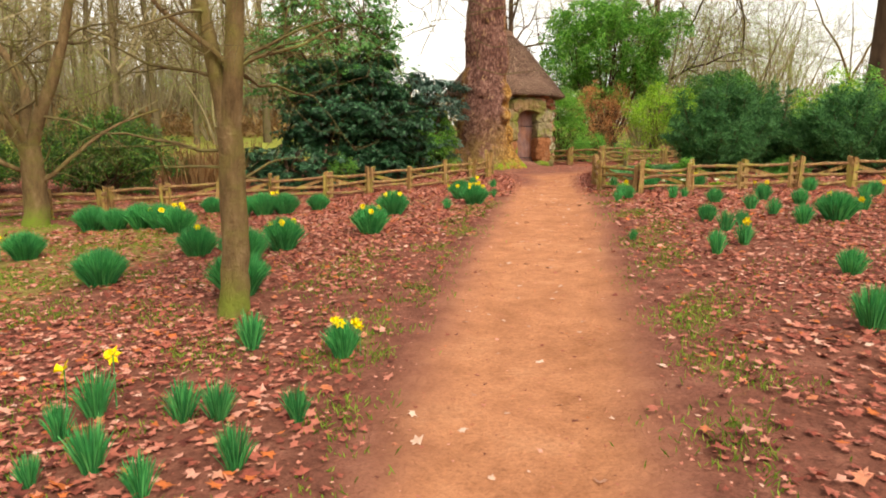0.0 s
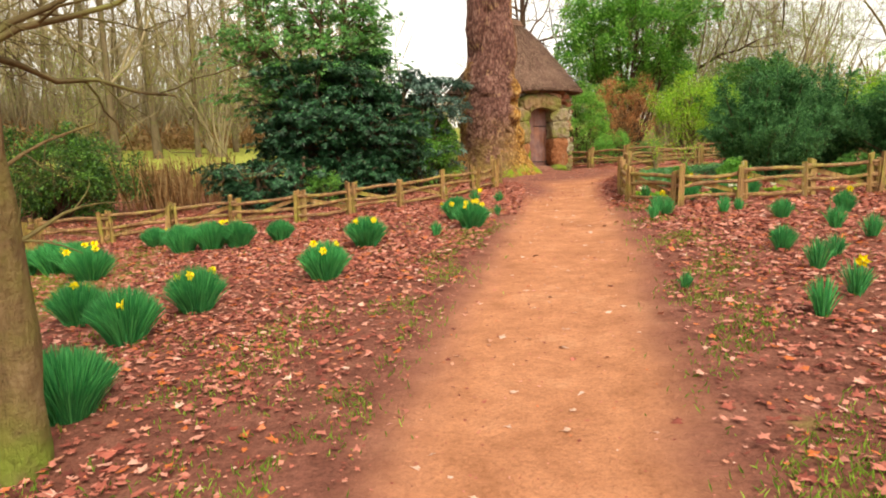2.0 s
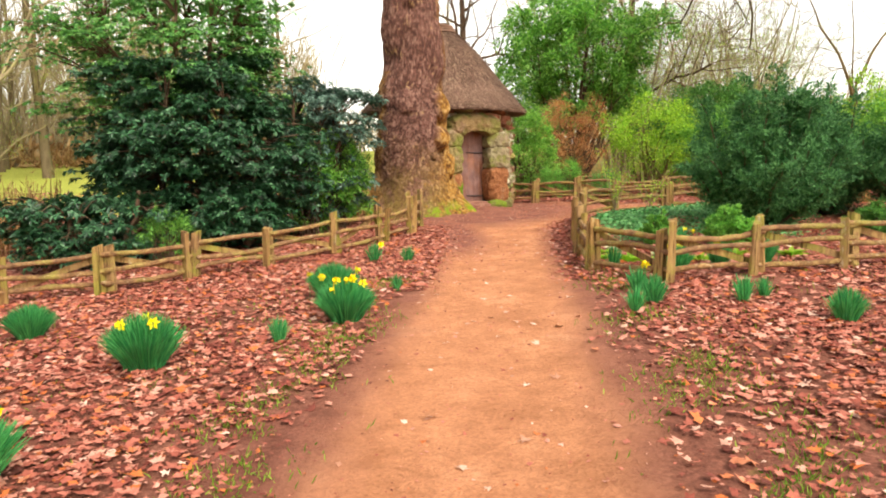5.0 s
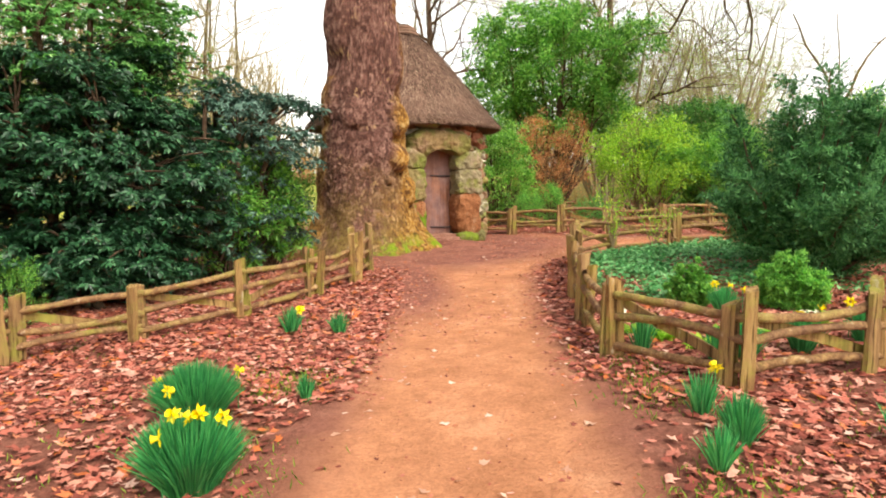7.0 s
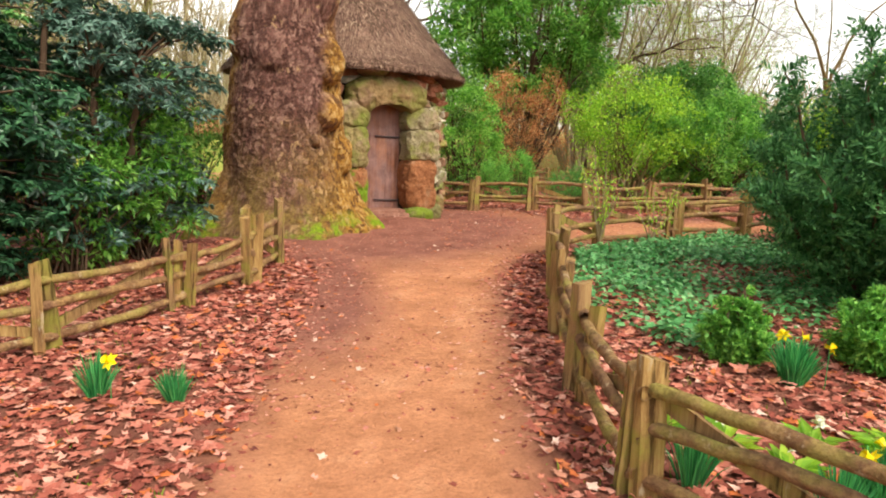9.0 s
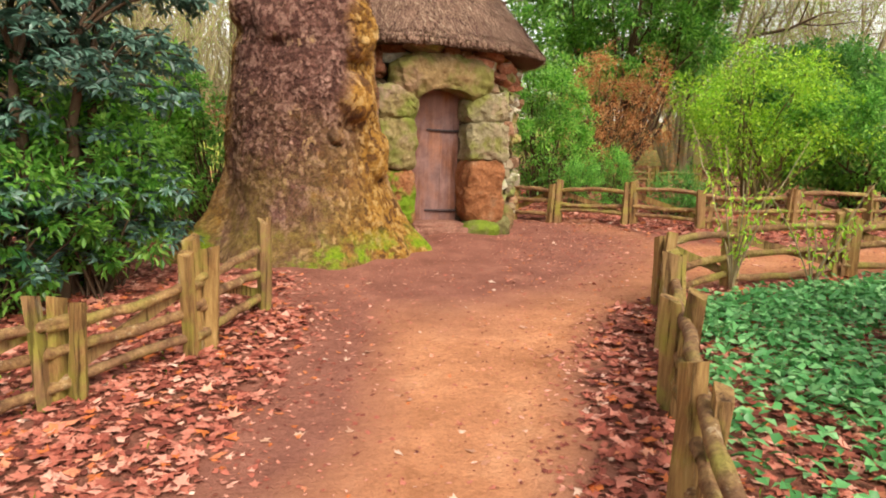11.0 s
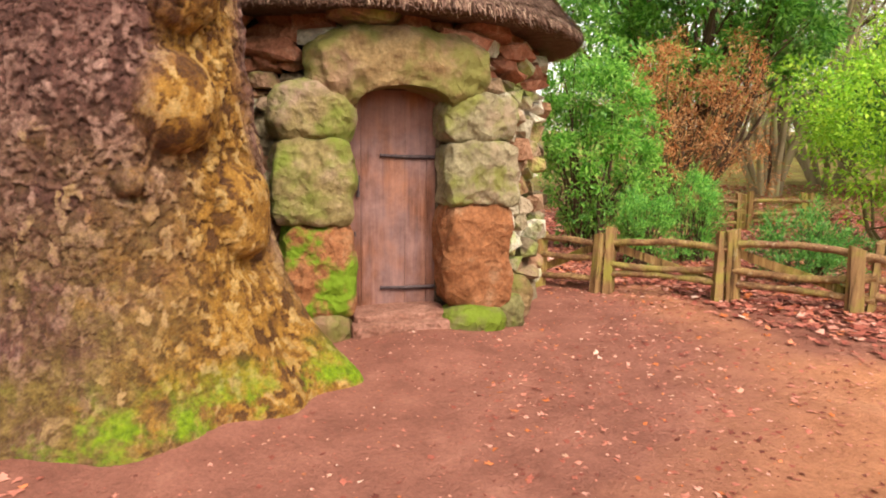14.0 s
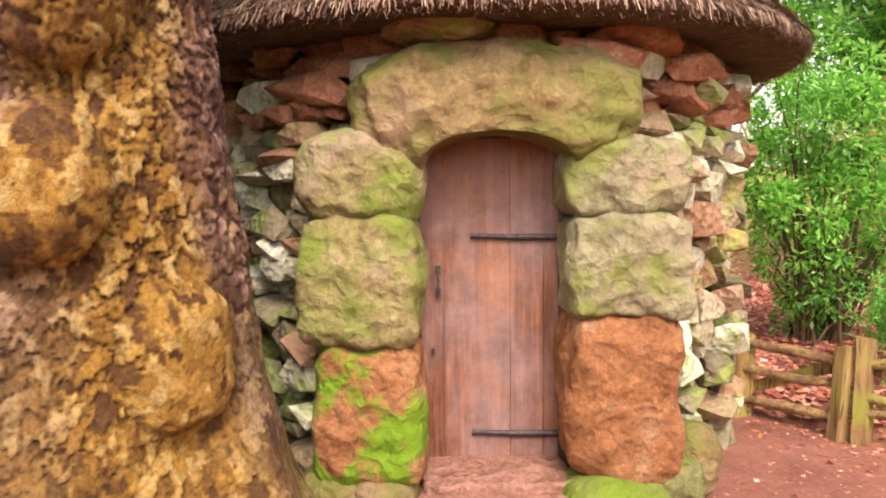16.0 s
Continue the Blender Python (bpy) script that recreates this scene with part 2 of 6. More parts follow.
# paler copy of TWIG: the lightening of distance is put into its colour
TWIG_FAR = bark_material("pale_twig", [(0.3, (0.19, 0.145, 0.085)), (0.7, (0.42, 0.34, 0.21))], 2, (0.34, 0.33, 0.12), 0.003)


def cleft_wood():
    m = material("cleft_chestnut", 0.8, 0.2)
    grain = noise_of(m, 16, 6, 0.75, (1, 1, 0.1), 0.3)
    c = ramp(m, grain, [(0.3, (0.07, 0.034, 0.014)), (0.45, (0.25, 0.135, 0.048)), (0.6, (0.44, 0.275, 0.10)), (0.72, (0.58, 0.40, 0.18))])
    c = mix(m, ramp(m, each(m), [(0, (0, 0, 0)), (1, (0.7, 0.7, 0.7))]), c, mix(m, 0.6, c, (0.27, 0.16, 0.095)))
    c = mix(m, ramp(m, noise_of(m, 3.5, 5), [(0.48, (0, 0, 0)), (0.64, (0.8, 0.8, 0.8))]), c, (0.29, 0.28, 0.05))
    c = mix(m, ramp(m, noise_of(m, 9, 5, 0.7, (1, 1, 0.3)), [(0.62, (0, 0, 0)), (0.7, (0.6, 0.6, 0.6))]), c, (0.5, 0.43, 0.3))
    split = ramp(m, noise_of(m, 26, 4, 0.6, (1, 1, 0.05)), [(0.36, (0.3, 0.27, 0.24)), (0.43, (1, 1, 1))])
    c = mix(m, 0.9, c, split, "MULTIPLY")
    return finish(m, c, [(split, 0.008), (noise_of(m, 30, 6, 0.75, (1, 1, 0.1)), 0.02)])


def rail_wood():
    m = material("weathered_rail", 0.8, 0.2)
    c = ramp(m, noise_of(m, 9, 6, 0.75), [(0.3, (0.09, 0.042, 0.022)), (0.46, (0.24, 0.125, 0.058)), (0.6, (0.40, 0.245, 0.10)), (0.72, (0.58, 0.42, 0.22))])
    c = mix(m, ramp(m, each(m), [(0, (0, 0, 0)), (1, (0.75, 0.75, 0.75))]), c, mix(m, 0.6, c, (0.23, 0.125, 0.08)))
    c = mix(m, ramp(m, noise_of(m, 3, 5), [(0.5, (0, 0, 0)), (0.66, (0.75, 0.75, 0.75))]), c, (0.34, 0.31, 0.07))
    c = mix(m, ramp(m, noise_of(m, 14, 5, 0.7), [(0.6, (0, 0, 0)), (0.68, (0.7, 0.7, 0.7))]), c, (0.60, 0.47, 0.3))
    c = mix(m, 0.8, c, ramp(m, noise_of(m, 40, 5, 0.75), [(0.34, (0.5, 0.46, 0.42)), (0.52, (1, 1, 1)), (0.68, (1.3, 1.26, 1.2))]), "MULTIPLY")
    return finish(m, c, [(noise_of(m, 14, 6, 0.75), 0.02), (noise_of(m, 45, 6, 0.75), 0.012)])


WOOD_POST, WOOD_RAIL = cleft_wood(), rail_wood()


def stone_material(name, stops, moss=None, moss_at=(0.5, 0.65), scale=5.0, warm=None):
    m = material(name, 0.9, 0.2)
    c = ramp(m, noise_of(m, scale, 6, 0.65), stops)
    c = mix(m, 0.7, c, ramp(m, noise_of(m, scale * 6, 6, 0.75), [(0.34, (0.45, 0.42, 0.38)), (0.52, (0.95, 0.95, 0.95)), (0.68, (1.4, 1.38, 1.34))]), "MULTIPLY")
    if warm:
        c = mix(m, ramp(m, noise_of(m, 2.4, 4), [(0.5, (0, 0, 0)), (0.62, (0.8, 0.8, 0.8))]), c, warm)
    if moss:
        c = mix(m, ramp(m, noise_of(m, 3.1, 5, 0.6), [(moss_at[0], (0, 0, 0)), (moss_at[1], (0.92, 0.92, 0.92))]), c, moss)
    c = mix(m, 0.3, c, (0.06, 0.04, 0.018))
    v = cells(m, 11, None, (7, 0.2))
    return finish(m, c, [(v.outputs["Distance"], 0.034), (noise_of(m, 9, 6, 0.75), 0.03), (noise_of(m, 70, 5, 0.7), 0.006)])


SANDSTONE = stone_material("mossy_sandstone", [(0.3, (0.23, 0.13, 0.055)), (0.55, (0.38, 0.25, 0.115)), (0.75, (0.50, 0.36, 0.20))], (0.22, 0.21, 0.05), (0.45, 0.6), 5, (0.42, 0.25, 0.16))
SANDSTONE_GREEN = stone_material("green_sandstone", [(0.3, (0.22, 0.17, 0.06)), (0.55, (0.38, 0.29, 0.125)), (0.75, (0.56, 0.40, 0.26))], (0.22, 0.28, 0.04), (0.44, 0.6), 4, (0.5, 0.33, 0.25))
SANDSTONE_PALE = stone_material("pale_sandstone", [(0.3, (0.26, 0.21, 0.12)), (0.55, (0.40, 0.34, 0.20)), (0.75, (0.52, 0.45, 0.30))], (0.28, 0.29, 0.07), (0.5, 0.62), 5, (0.46, 0.33, 0.22))
SANDSTONE_RED = stone_material("red_sandstone", [(0.3, (0.26, 0.085, 0.03)), (0.55, (0.42, 0.16, 0.07)), (0.75, (0.52, 0.29, 0.17))], None)
SANDSTONE_REDMOSS = stone_material("red_sandstone_with_moss", [(0.3, (0.28, 0.09, 0.03)), (0.55, (0.46, 0.18, 0.08)), (0.75, (0.5, 0.3, 0.16))], (0.18, 0.36, 0.012), (0.50, 0.58))
MOSS = stone_material("moss_on_stone", [(0.3, (0.16, 0.12, 0.06)), (0.6, (0.25, 0.23, 0.09))], (0.20, 0.30, 0.02), (0.42, 0.56))


def rubble():
    m = material("rubble_stone", 0.9, 0.2)
    c = ramp(m, each(m), [(0, (0.16, 0.12, 0.075)), (0.25, (0.30, 0.24, 0.15)), (0.45, (0.34, 0.17, 0.10)), (0.6, (0.42, 0.36, 0.25)), (0.85, (0.60, 0.54, 0.41)), (1, (0.74, 0.67, 0.54))])
    c = mix(m, 0.6, c, ramp(m, noise_of(m, 22, 6, 0.7), [(0.3, (0.5, 0.46, 0.4)), (0.55, (1, 1, 1)), (0.75, (1.35, 1.3, 1.25))]), "MULTIPLY")
    c = mix(m, ramp(m, noise_of(m, 2.6, 5), [(0.5, (0, 0, 0)), (0.64, (0.7, 0.7, 0.7))]), c, (0.26, 0.32, 0.06))
    return finish(m, c, [(cells(m, 24).outputs["Distance"], 0.02), (noise_of(m, 80, 5), 0.005)])


RUBBLE = rubble()
SLAB_RED = stone_material("red_slab", [(0.3, (0.34, 0.11, 0.06)), (0.55, (0.58, 0.22, 0.13)), (0.75, (0.72, 0.42, 0.3))], None, scale=7)
MORTAR = stone_material("dark_rubble_core", [(0.3, (0.05, 0.035, 0.025)), (0.7, (0.13, 0.095, 0.065))], None, scale=12)


def door_wood():
    m = material("oak_plank", 0.62, 0.3)
    c = ramp(m, noise_of(m, 26, 6, 0.7, (1, 1, 0.06), 0.4), [(0.3, (0.075, 0.025, 0.012)), (0.5, (0.175, 0.066, 0.036)), (0.7, (0.29, 0.132, 0.085))])
    c = mix(m, ramp(m, noise_of(m, 3.5, 4, 0.5, (1, 1, 0.5)), [(0.36, (0, 0, 0)), (0.56, (0.85, 0.85, 0.85))]), c, mix(m, 0.65, c, (0.26, 0.165, 0.165)))
    c = mix(m, ramp(m, noise_of(m, 2.2, 4, 0.6, (1, 1, 0.6)), [(0.52, (0, 0, 0)), (0.66, (0.7, 0.7, 0.7))]), c, mix(m, 0.6, c, (0.33, 0.12, 0.045)))
    c = mix(m, 0.6, c, ramp(m, noise_of(m, 7, 6, 0.75), [(0.34, (0.55, 0.5, 0.48)), (0.52, (1, 1, 1)), (0.68, (1.3, 1.26, 1.24))]), "MULTIPLY")
    c = mix(m, 0.25, c, ramp(m, each(m), [(0, (0.8, 0.78, 0.76)), (1, (1.2, 1.2, 1.2))]), "MULTIPLY")
    # more orange towards the arched head, broken up by noise
    orange_top = math_of(m, "SUBTRACT", math_of(m, "ADD", math_of(m, "SUBTRACT", 1.0, height_mask(m, 2.15, 2.75)), noise_of(m, 4, 5, 0.7)), 0.5)
    c = mix(m, ramp(m, orange_top, [(0.3, (0, 0, 0)), (0.75, (0.8, 0.8, 0.8))]), c, mix(m, 0.65, c, (0.30, 0.095, 0.03)))
    return finish(m, c, [(noise_of(m, 60, 5, 0.7, (1, 1, 0.05)), 0.004)])


DOOR_WOOD = door_wood()
STEP_WOOD = stone_material("worn_step", [(0.3, (0.34, 0.14, 0.10)), (0.7, (0.58, 0.29, 0.22))], None, scale=6)
IRON = material("wrought_iron", 0.55, 0.5)
IRON.node_tree.nodes["Principled BSDF"].inputs["Metallic"].default_value = 0.7
finish(IRON, ramp(IRON, noise_of(IRON, 40, 4), [(0.3, (0.03, 0.022, 0.025)), (0.7, (0.11, 0.075, 0.075))]), [(noise_of(IRON, 90, 4), 0.003)])


def thatch_material(name, dark=1.0):
    m = material(name, 0.9, 0.15)
    c = ramp(m, island(m), [(0, (0.10 * dark, 0.055 * dark, 0.045 * dark)), (0.5, (0.25 * dark, 0.145 * dark, 0.105 * dark)), (0.85, (0.36 * dark, 0.23 * dark, 0.165 * dark)), (1, (0.52 * dark, 0.38 * dark, 0.27 * dark))])
    c = mix(m, 0.5, c, ramp(m, noise_of(m, 2.5, 4), [(0.3, (0.65, 0.6, 0.6)), (0.7, (1.2, 1.2, 1.2))]), "MULTIPLY")
    return finish(m, c, [(noise_of(m, 50, 4), 0.01)])


STRAW = thatch_material("straw", 1.15)
THATCH = stone_material("thatch_mass", [(0.3, (0.10, 0.055, 0.04)), (0.6, (0.19, 0.11, 0.08)), (0.75, (0.27, 0.17, 0.12))], None, scale=14)


def plane_bark():
    """Scaly bark: the trunk's own plates carry the tone, lichen and moss grow over it."""
    m = material("plane_tree_bark", 0.85, 0.22)
    plate = nd(m, "ShaderNodeAttribute", attribute_name="plate").outputs["Fac"]
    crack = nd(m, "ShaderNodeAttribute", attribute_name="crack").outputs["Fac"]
    lichen = nd(m, "ShaderNodeAttribute", attribute_name="lichen").outputs["Fac"]
    grain = noise_of(m, 24, 6, 0.75)
    speck = ramp(m, noise_of(m, 60, 5, 0.8), [(0.34, (0.5, 0.46, 0.42)), (0.5, (1, 1, 1)), (0.66, (1.35, 1.3, 1.25))])
    c = ramp(m, plate, [(0.1, (0.11, 0.048, 0.039)), (0.5, (0.20, 0.093, 0.075)), (0.95, (0.37, 0.21, 0.17))])
    c = mix(m, 0.8, c, ramp(m, grain, [(0.36, (0.42, 0.34, 0.3)), (0.5, (1, 0.98, 0.95)), (0.66, (1.4, 1.34, 1.28))]), "MULTIPLY")
    olive = math_of(m, "MULTIPLY", height_mask(m, 1.15, 2.6), ramp(m, noise_of(m, 2.1, 6, 0.7), [(0.36, (0, 0, 0)), (0.55, (1, 1, 1))]))
    c = mix(m, math_of(m, "MULTIPLY", olive, 0.85), c, ramp(m, noise_of(m, 13, 6, 0.75), [(0.34, (0.13, 0.075, 0.022)), (0.5, (0.27, 0.18, 0.045)), (0.66, (0.40, 0.28, 0.09))]))
    och = math_of(m, "ADD", lichen, math_of(m, "SUBTRACT", noise_of(m, 3.4, 6, 0.75), 0.5))
    c = mix(m, ramp(m, och, [(0.3, (0, 0, 0)), (0.52, (0.9, 0.9, 0.9))]), c, ramp(m, math_of(m, "ADD", math_of(m, "MULTIPLY", plate, 0.45), math_of(m, "MULTIPLY", noise_of(m, 17, 6, 0.8), 0.55)), [(0.3, (0.12, 0.048, 0.016)), (0.43, (0.32, 0.148, 0.026)), (0.56, (0.48, 0.24, 0.04)), (0.72, (0.62, 0.40, 0.15))]))
    flake = math_of(m, "MULTIPLY", ramp(m, plate, [(0.68, (0, 0, 0)), (0.76, (1, 1, 1))]), ramp(m, noise_of(m, 2.7, 4, 0.6), [(0.56, (0, 0, 0)), (0.64, (0.8, 0.8, 0.8))]))
    c = mix(m, flake, c, (0.52, 0.33, 0.15))
    c = mix(m, 0.8, c, speck, "MULTIPLY")
    # darkens the cracks: brown inner bark, with their shade painted in
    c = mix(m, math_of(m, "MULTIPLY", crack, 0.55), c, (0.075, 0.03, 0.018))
    green = math_of(m, "MULTIPLY", height_mask(m, 0.96, 1.2), ramp(m, noise_of(m, 2.6, 5, 0.65), [(0.5, (0, 0, 0)), (0.6, (1, 1, 1))]))
    c = mix(m, math_of(m, "MULTIPLY", green, 0.95), c, ramp(m, noise_of(m, 30, 5), [(0.35, (0.12, 0.2, 0.01)), (0.65, (0.28, 0.44, 0.015))]))
    return finish(m, c, [(grain, 0.03), (noise_of(m, 50, 6, 0.8), 0.018), (noise_of(m, 120, 4, 0.7), 0.006)])


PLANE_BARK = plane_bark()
CANVAS = material("orange_canvas", 0.7, 0.2)
finish(CANVAS, ramp(CANVAS, noise_of(CANVAS, 8, 3), [(0.3, (0.75, 0.24, 0.02)), (0.7, (0.9, 0.36, 0.05))]))


# ---- mesh helpers ----
def np_mesh(name, verts, faces, mat=None, smooth=False):
    """A mesh from an array of places and one of equal-sided faces."""
    verts, faces = np.asarray(verts, np.float32), np.asarray(faces, np.int32)
    k = faces.shape[1]
    me = bpy.data.meshes.new(name)
    me.vertices.add(len(verts))
    me.vertices.foreach_set("co", verts.ravel())
    me.loops.add(faces.size)
    me.loops.foreach_set("vertex_index", faces.ravel())
    me.polygons.add(len(faces))
    me.polygons.foreach_set("loop_start", np.arange(0, faces.size, k, dtype=np.int32))
    me.update(calc_edges=True)
    if smooth:
        me.polygons.foreach_set("use_smooth", np.ones(len(faces), bool))
    if mat:
        me.materials.append(mat)
    return me


def put(name, me, parent=None, m=None, label=""):
    ob = new(name, me)
    if parent is not None:
        ob.parent = parent
    if m is not None:
        ob.matrix_basis = m
    return tagged(ob, label) if label else ob


def part(name, bm, mat, parent=None, label="", smooth=False, m=None):
    """Link a bmesh as one mesh object under a thing or a part."""
    me = bpy.data.meshes.new(name)
    bm.to_mesh(me)
    bm.free()
    me.materials.append(mat)
    if smooth:
        me.polygons.foreach_set("use_smooth", np.ones(len(me.polygons), bool))
    return put(name, me, parent, m, label)


def thing(name, m, label, category, group="", kind=""):
    ob = new(name)
    ob.empty_display_size = 0.1
    ob.matrix_basis = m
    return tagged(ob, label, category, group, kind)


def tube_arrays(points, radii, sides, phase=0.0, rough=0.0, rng=None):
    """A tapered tube along points, closed at its ends."""
    points, radii = np.asarray(points, float), np.asarray(radii, float)
    n = len(points)
    tang = np.gradient(points, axis=0)
    tang /= np.linalg.norm(tang, axis=1)[:, None] + 1e-9
    ref = np.array([0, 0, 1.0]) if abs(tang[0][2]) < 0.8 else np.array([1.0, 0, 0])
    u = np.cross(tang, ref)
    u /= np.linalg.norm(u, axis=1)[:, None] + 1e-9
    w = np.cross(tang, u)
    a = phase + np.arange(sides) * 2 * np.pi / sides
    r = np.repeat(radii[:, None], sides, 1)
    if rough:
        r = r * (1 + rough * rng.uniform(-1, 1, r.shape))
    v = points[:, None] + r[..., None] * (np.cos(a)[None, :, None] * u[:, None] + np.sin(a)[None, :, None] * w[:, None])
    i = np.arange(n - 1)[:, None] * sides
    j = np.arange(sides)[None]
    k = (j + 1) % sides
    f = np.stack([i + j, i + k, i + sides + k, i + sides + j], -1).reshape(-1, 4)
    return v.reshape(-1, 3), f


class Pile:
    """Gathers pieces of one mesh."""

    def __init__(self):
        self.v, self.f, self.n = [], [], 0

    def add(self, v, f):
        self.v.append(v)
        self.f.append(f + self.n)
        self.n += len(v)

    def mesh(self, name, mat, smooth=False):
        return np_mesh(name, np.concatenate(self.v), np.concatenate(self.f), mat, smooth)


def unit(a):
    return a / (np.linalg.norm(a, axis=-1, keepdims=True) + 1e-9)


def leaves_mesh(name, base, ahead, up, length, width, mat, fold=0.25, droop=0.0):
    """Folded leaves: four points each, two faces along the midrib."""
    ahead = unit(ahead)
    side = unit(np.cross(ahead, up))
    nrm = np.cross(side, ahead)
    length, width = np.broadcast_to(length, len(base))[:, None], np.broadcast_to(width, len(base))[:, None]
    mid = base + ahead * length * 0.5
    tip = base + ahead * length - nrm * length * droop
    left = mid + side * width * 0.5 + nrm * width * fold
    right = mid - side * width * 0.5 + nrm * width * fold
    v = np.stack([base, right, tip, left], 1).reshape(-1, 3)
    i = np.arange(len(base))[:, None] * 4
    f = np.concatenate([i + np.array([[0, 1, 2]]), i + np.array([[0, 2, 3]])], 1).reshape(-1, 3)
    return np_mesh(name, v, f, mat)


# ---- the lie of the land ----
LAND = (-0.03965, 0.0609, 0.0403, -0.00058, -0.00019, -0.0014)
TRUNK = np.array([1.25, 21.25])
HUT = np.array([2.08, 24.05])


def land(x, y):
    x, y = np.asarray(x, float), np.asarray(y, float)
    cx, cy = np.clip(x, -7, 9), np.clip(y, -3, 21)
    z = LAND[0] + LAND[1] * cx + LAND[2] * cy + LAND[3] * cx * cy + LAND[4] * cy * cy + LAND[5] * cx * cx
    z = z + 0.2 * np.exp(-((x - TRUNK[0]) ** 2 + (y - TRUNK[1] + 0.1) ** 2) / 1.1 ** 2)
    z = z + 0.1 * np.exp(-((x - 2.98) ** 2 + (y - 22.1) ** 2) / 0.55 ** 2)
    d = np.hypot(x - 1, y - 12)
    return z + 0.06 * np.clip(d - 20, 0, 60)


def lz(x, y):
    return float(land(x, y))


EDGE_Y = np.array([-4, 0, 2.8, 3.8, 6.4, 8.0, 9.7, 11.3, 13.4, 15.4, 17.6, 19.0, 20.0, 22.6, 30])
EDGE_L = np.array([-0.8, -0.7, -0.38, -0.26, 0.1, 0.34, 0.65, 0.92, 1.21, 1.46, 1.7, 1.65, 1.4, 1.0, 1.0])
EDGE_R = np.array([0.5, 0.65, 1.06, 1.26, 1.78, 2.06, 2.46, 2.68, 3.05, 3.35, 3.75, 4.3, 6.0, 5.6, 4.2])


def surface(x, y):
    """The land with the way trodden into it."""
    return land(x, y) - 0.03 * np.clip(path_inside(np.asarray(x, float), np.asarray(y, float)) * 2, 0, 1)


def path_inside(x, y):
    """Metres inside the trodden way; negative outside it."""
    l, r = np.interp(y, EDGE_Y, EDGE_L), np.interp(y, EDGE_Y, EDGE_R)
    a = np.minimum(x - l, r - x)
    bend = np.minimum(np.minimum(y - (19.75 + 0.09 * (x - 5)), 22.35 - 0.3 * np.clip(x - 4.5, -2, 2) - y), np.minimum(x - 1.9, 40 - x))
    yard = np.minimum(np.minimum(y - 18.9, 23.9 - y), np.minimum(x - 1.3, 4.5 - x))
    a = np.where(y > 24.2, -1, a)
    return np.maximum(np.maximum(a, bend), yard)


# ---- ground ----
def graded(lo, hi, step, far):
    a = list(np.arange(lo, hi + step / 2, step))
    s = step
    while a[-1] < far:
        s *= 1.22
        a.append(a[-1] + s)
    s, b = step, [lo]
    while b[-1] > -far:
        s *= 1.22
        b.append(b[-1] - s)
    return np.array(b[:0:-1] + a)


def build_ground():
    xs, ys = graded(-8, 11, 0.12, 420), graded(-1, 25, 0.12, 420)
    X, Y = np.meshgrid(xs, ys)
    Z = land(X, Y)
    ins = path_inside(X, Y)
    near = (np.abs(X) < 12) & (Y < 27) & (Y > -3)
    bumps = np.array([noise.noise((x * 1.3, y * 1.3, 0)) + 0.5 * noise.noise((x * 4, y * 4, 3)) for x, y in zip(X[near], Y[near])])
    Z[near] += 0.02 * bumps * np.where(ins[near] > 0, 0.35, 1.0) - 0.03 * np.clip(ins[near] * 2, 0, 1)
    ny, nx = X.shape
    v = np.stack([X, Y, Z], -1).reshape(-1, 3)
    i = (np.arange(ny - 1)[:, None] * nx + np.arange(nx - 1)[None]).ravel()
    me = np_mesh("ground", v, np.stack([i, i + 1, i + nx + 1, i + nx], -1), MAT_GROUND, True)
    wob = np.clip(0.5 + ins * 1.2, 0, 1)
    trod_shade = np.clip(1.0 - ins * 1.5, 0, 1) * np.where(Y < 13, 0.55, 0.7)
    trod_shade = np.maximum(trod_shade, np.clip((4.6 - np.hypot(X - 2.0, Y - 22.2)) / 2.4, 0, 1))
    # shade over the left of the way, painted in as darker earth
    trod_shade = np.maximum(trod_shade, np.clip((2.9 - X) / 0.9, 0, 1) * np.clip((Y - 14.5) / 2.5, 0, 1) * 0.95)
    far = np.clip((np.hypot(X - 1, Y - 12) - 16) / 6, 0, 1) * np.where(X < 0, 1.0, 0.5)
    band = np.exp(-((ins + 0.45) / 0.3) ** 2) * 0.3
    lawn = np.clip((-X - 2.6 - 0.2 * np.abs(Y - 9.5)) / 2.5, 0, 0.5) * np.clip((14 - Y) / 2, 0, 1)
    for key, val in (("path", wob), ("trodden", trod_shade), ("green", np.maximum(np.maximum(far, band), lawn))):
        at = me.attributes.new(key, "FLOAT", "POINT")
        at.data.foreach_set("value", val.ravel().astype(np.float32))
    tagged(put("ground", me), "sandy orange footpath through brown leaf-strewn earth", "ground", kind="structure")


build_ground()


# ---- hut ----
NORMAL = np.array([0.374, -0.927])
SILL = 1.07
HUT_TURN = math.degrees(math.atan2(0.374, 0.927))
DOOR_ANGLE = math.atan2(NORMAL[1], NORMAL[0])
EAVE_R, EAVE_Z = 2.2, 3.2


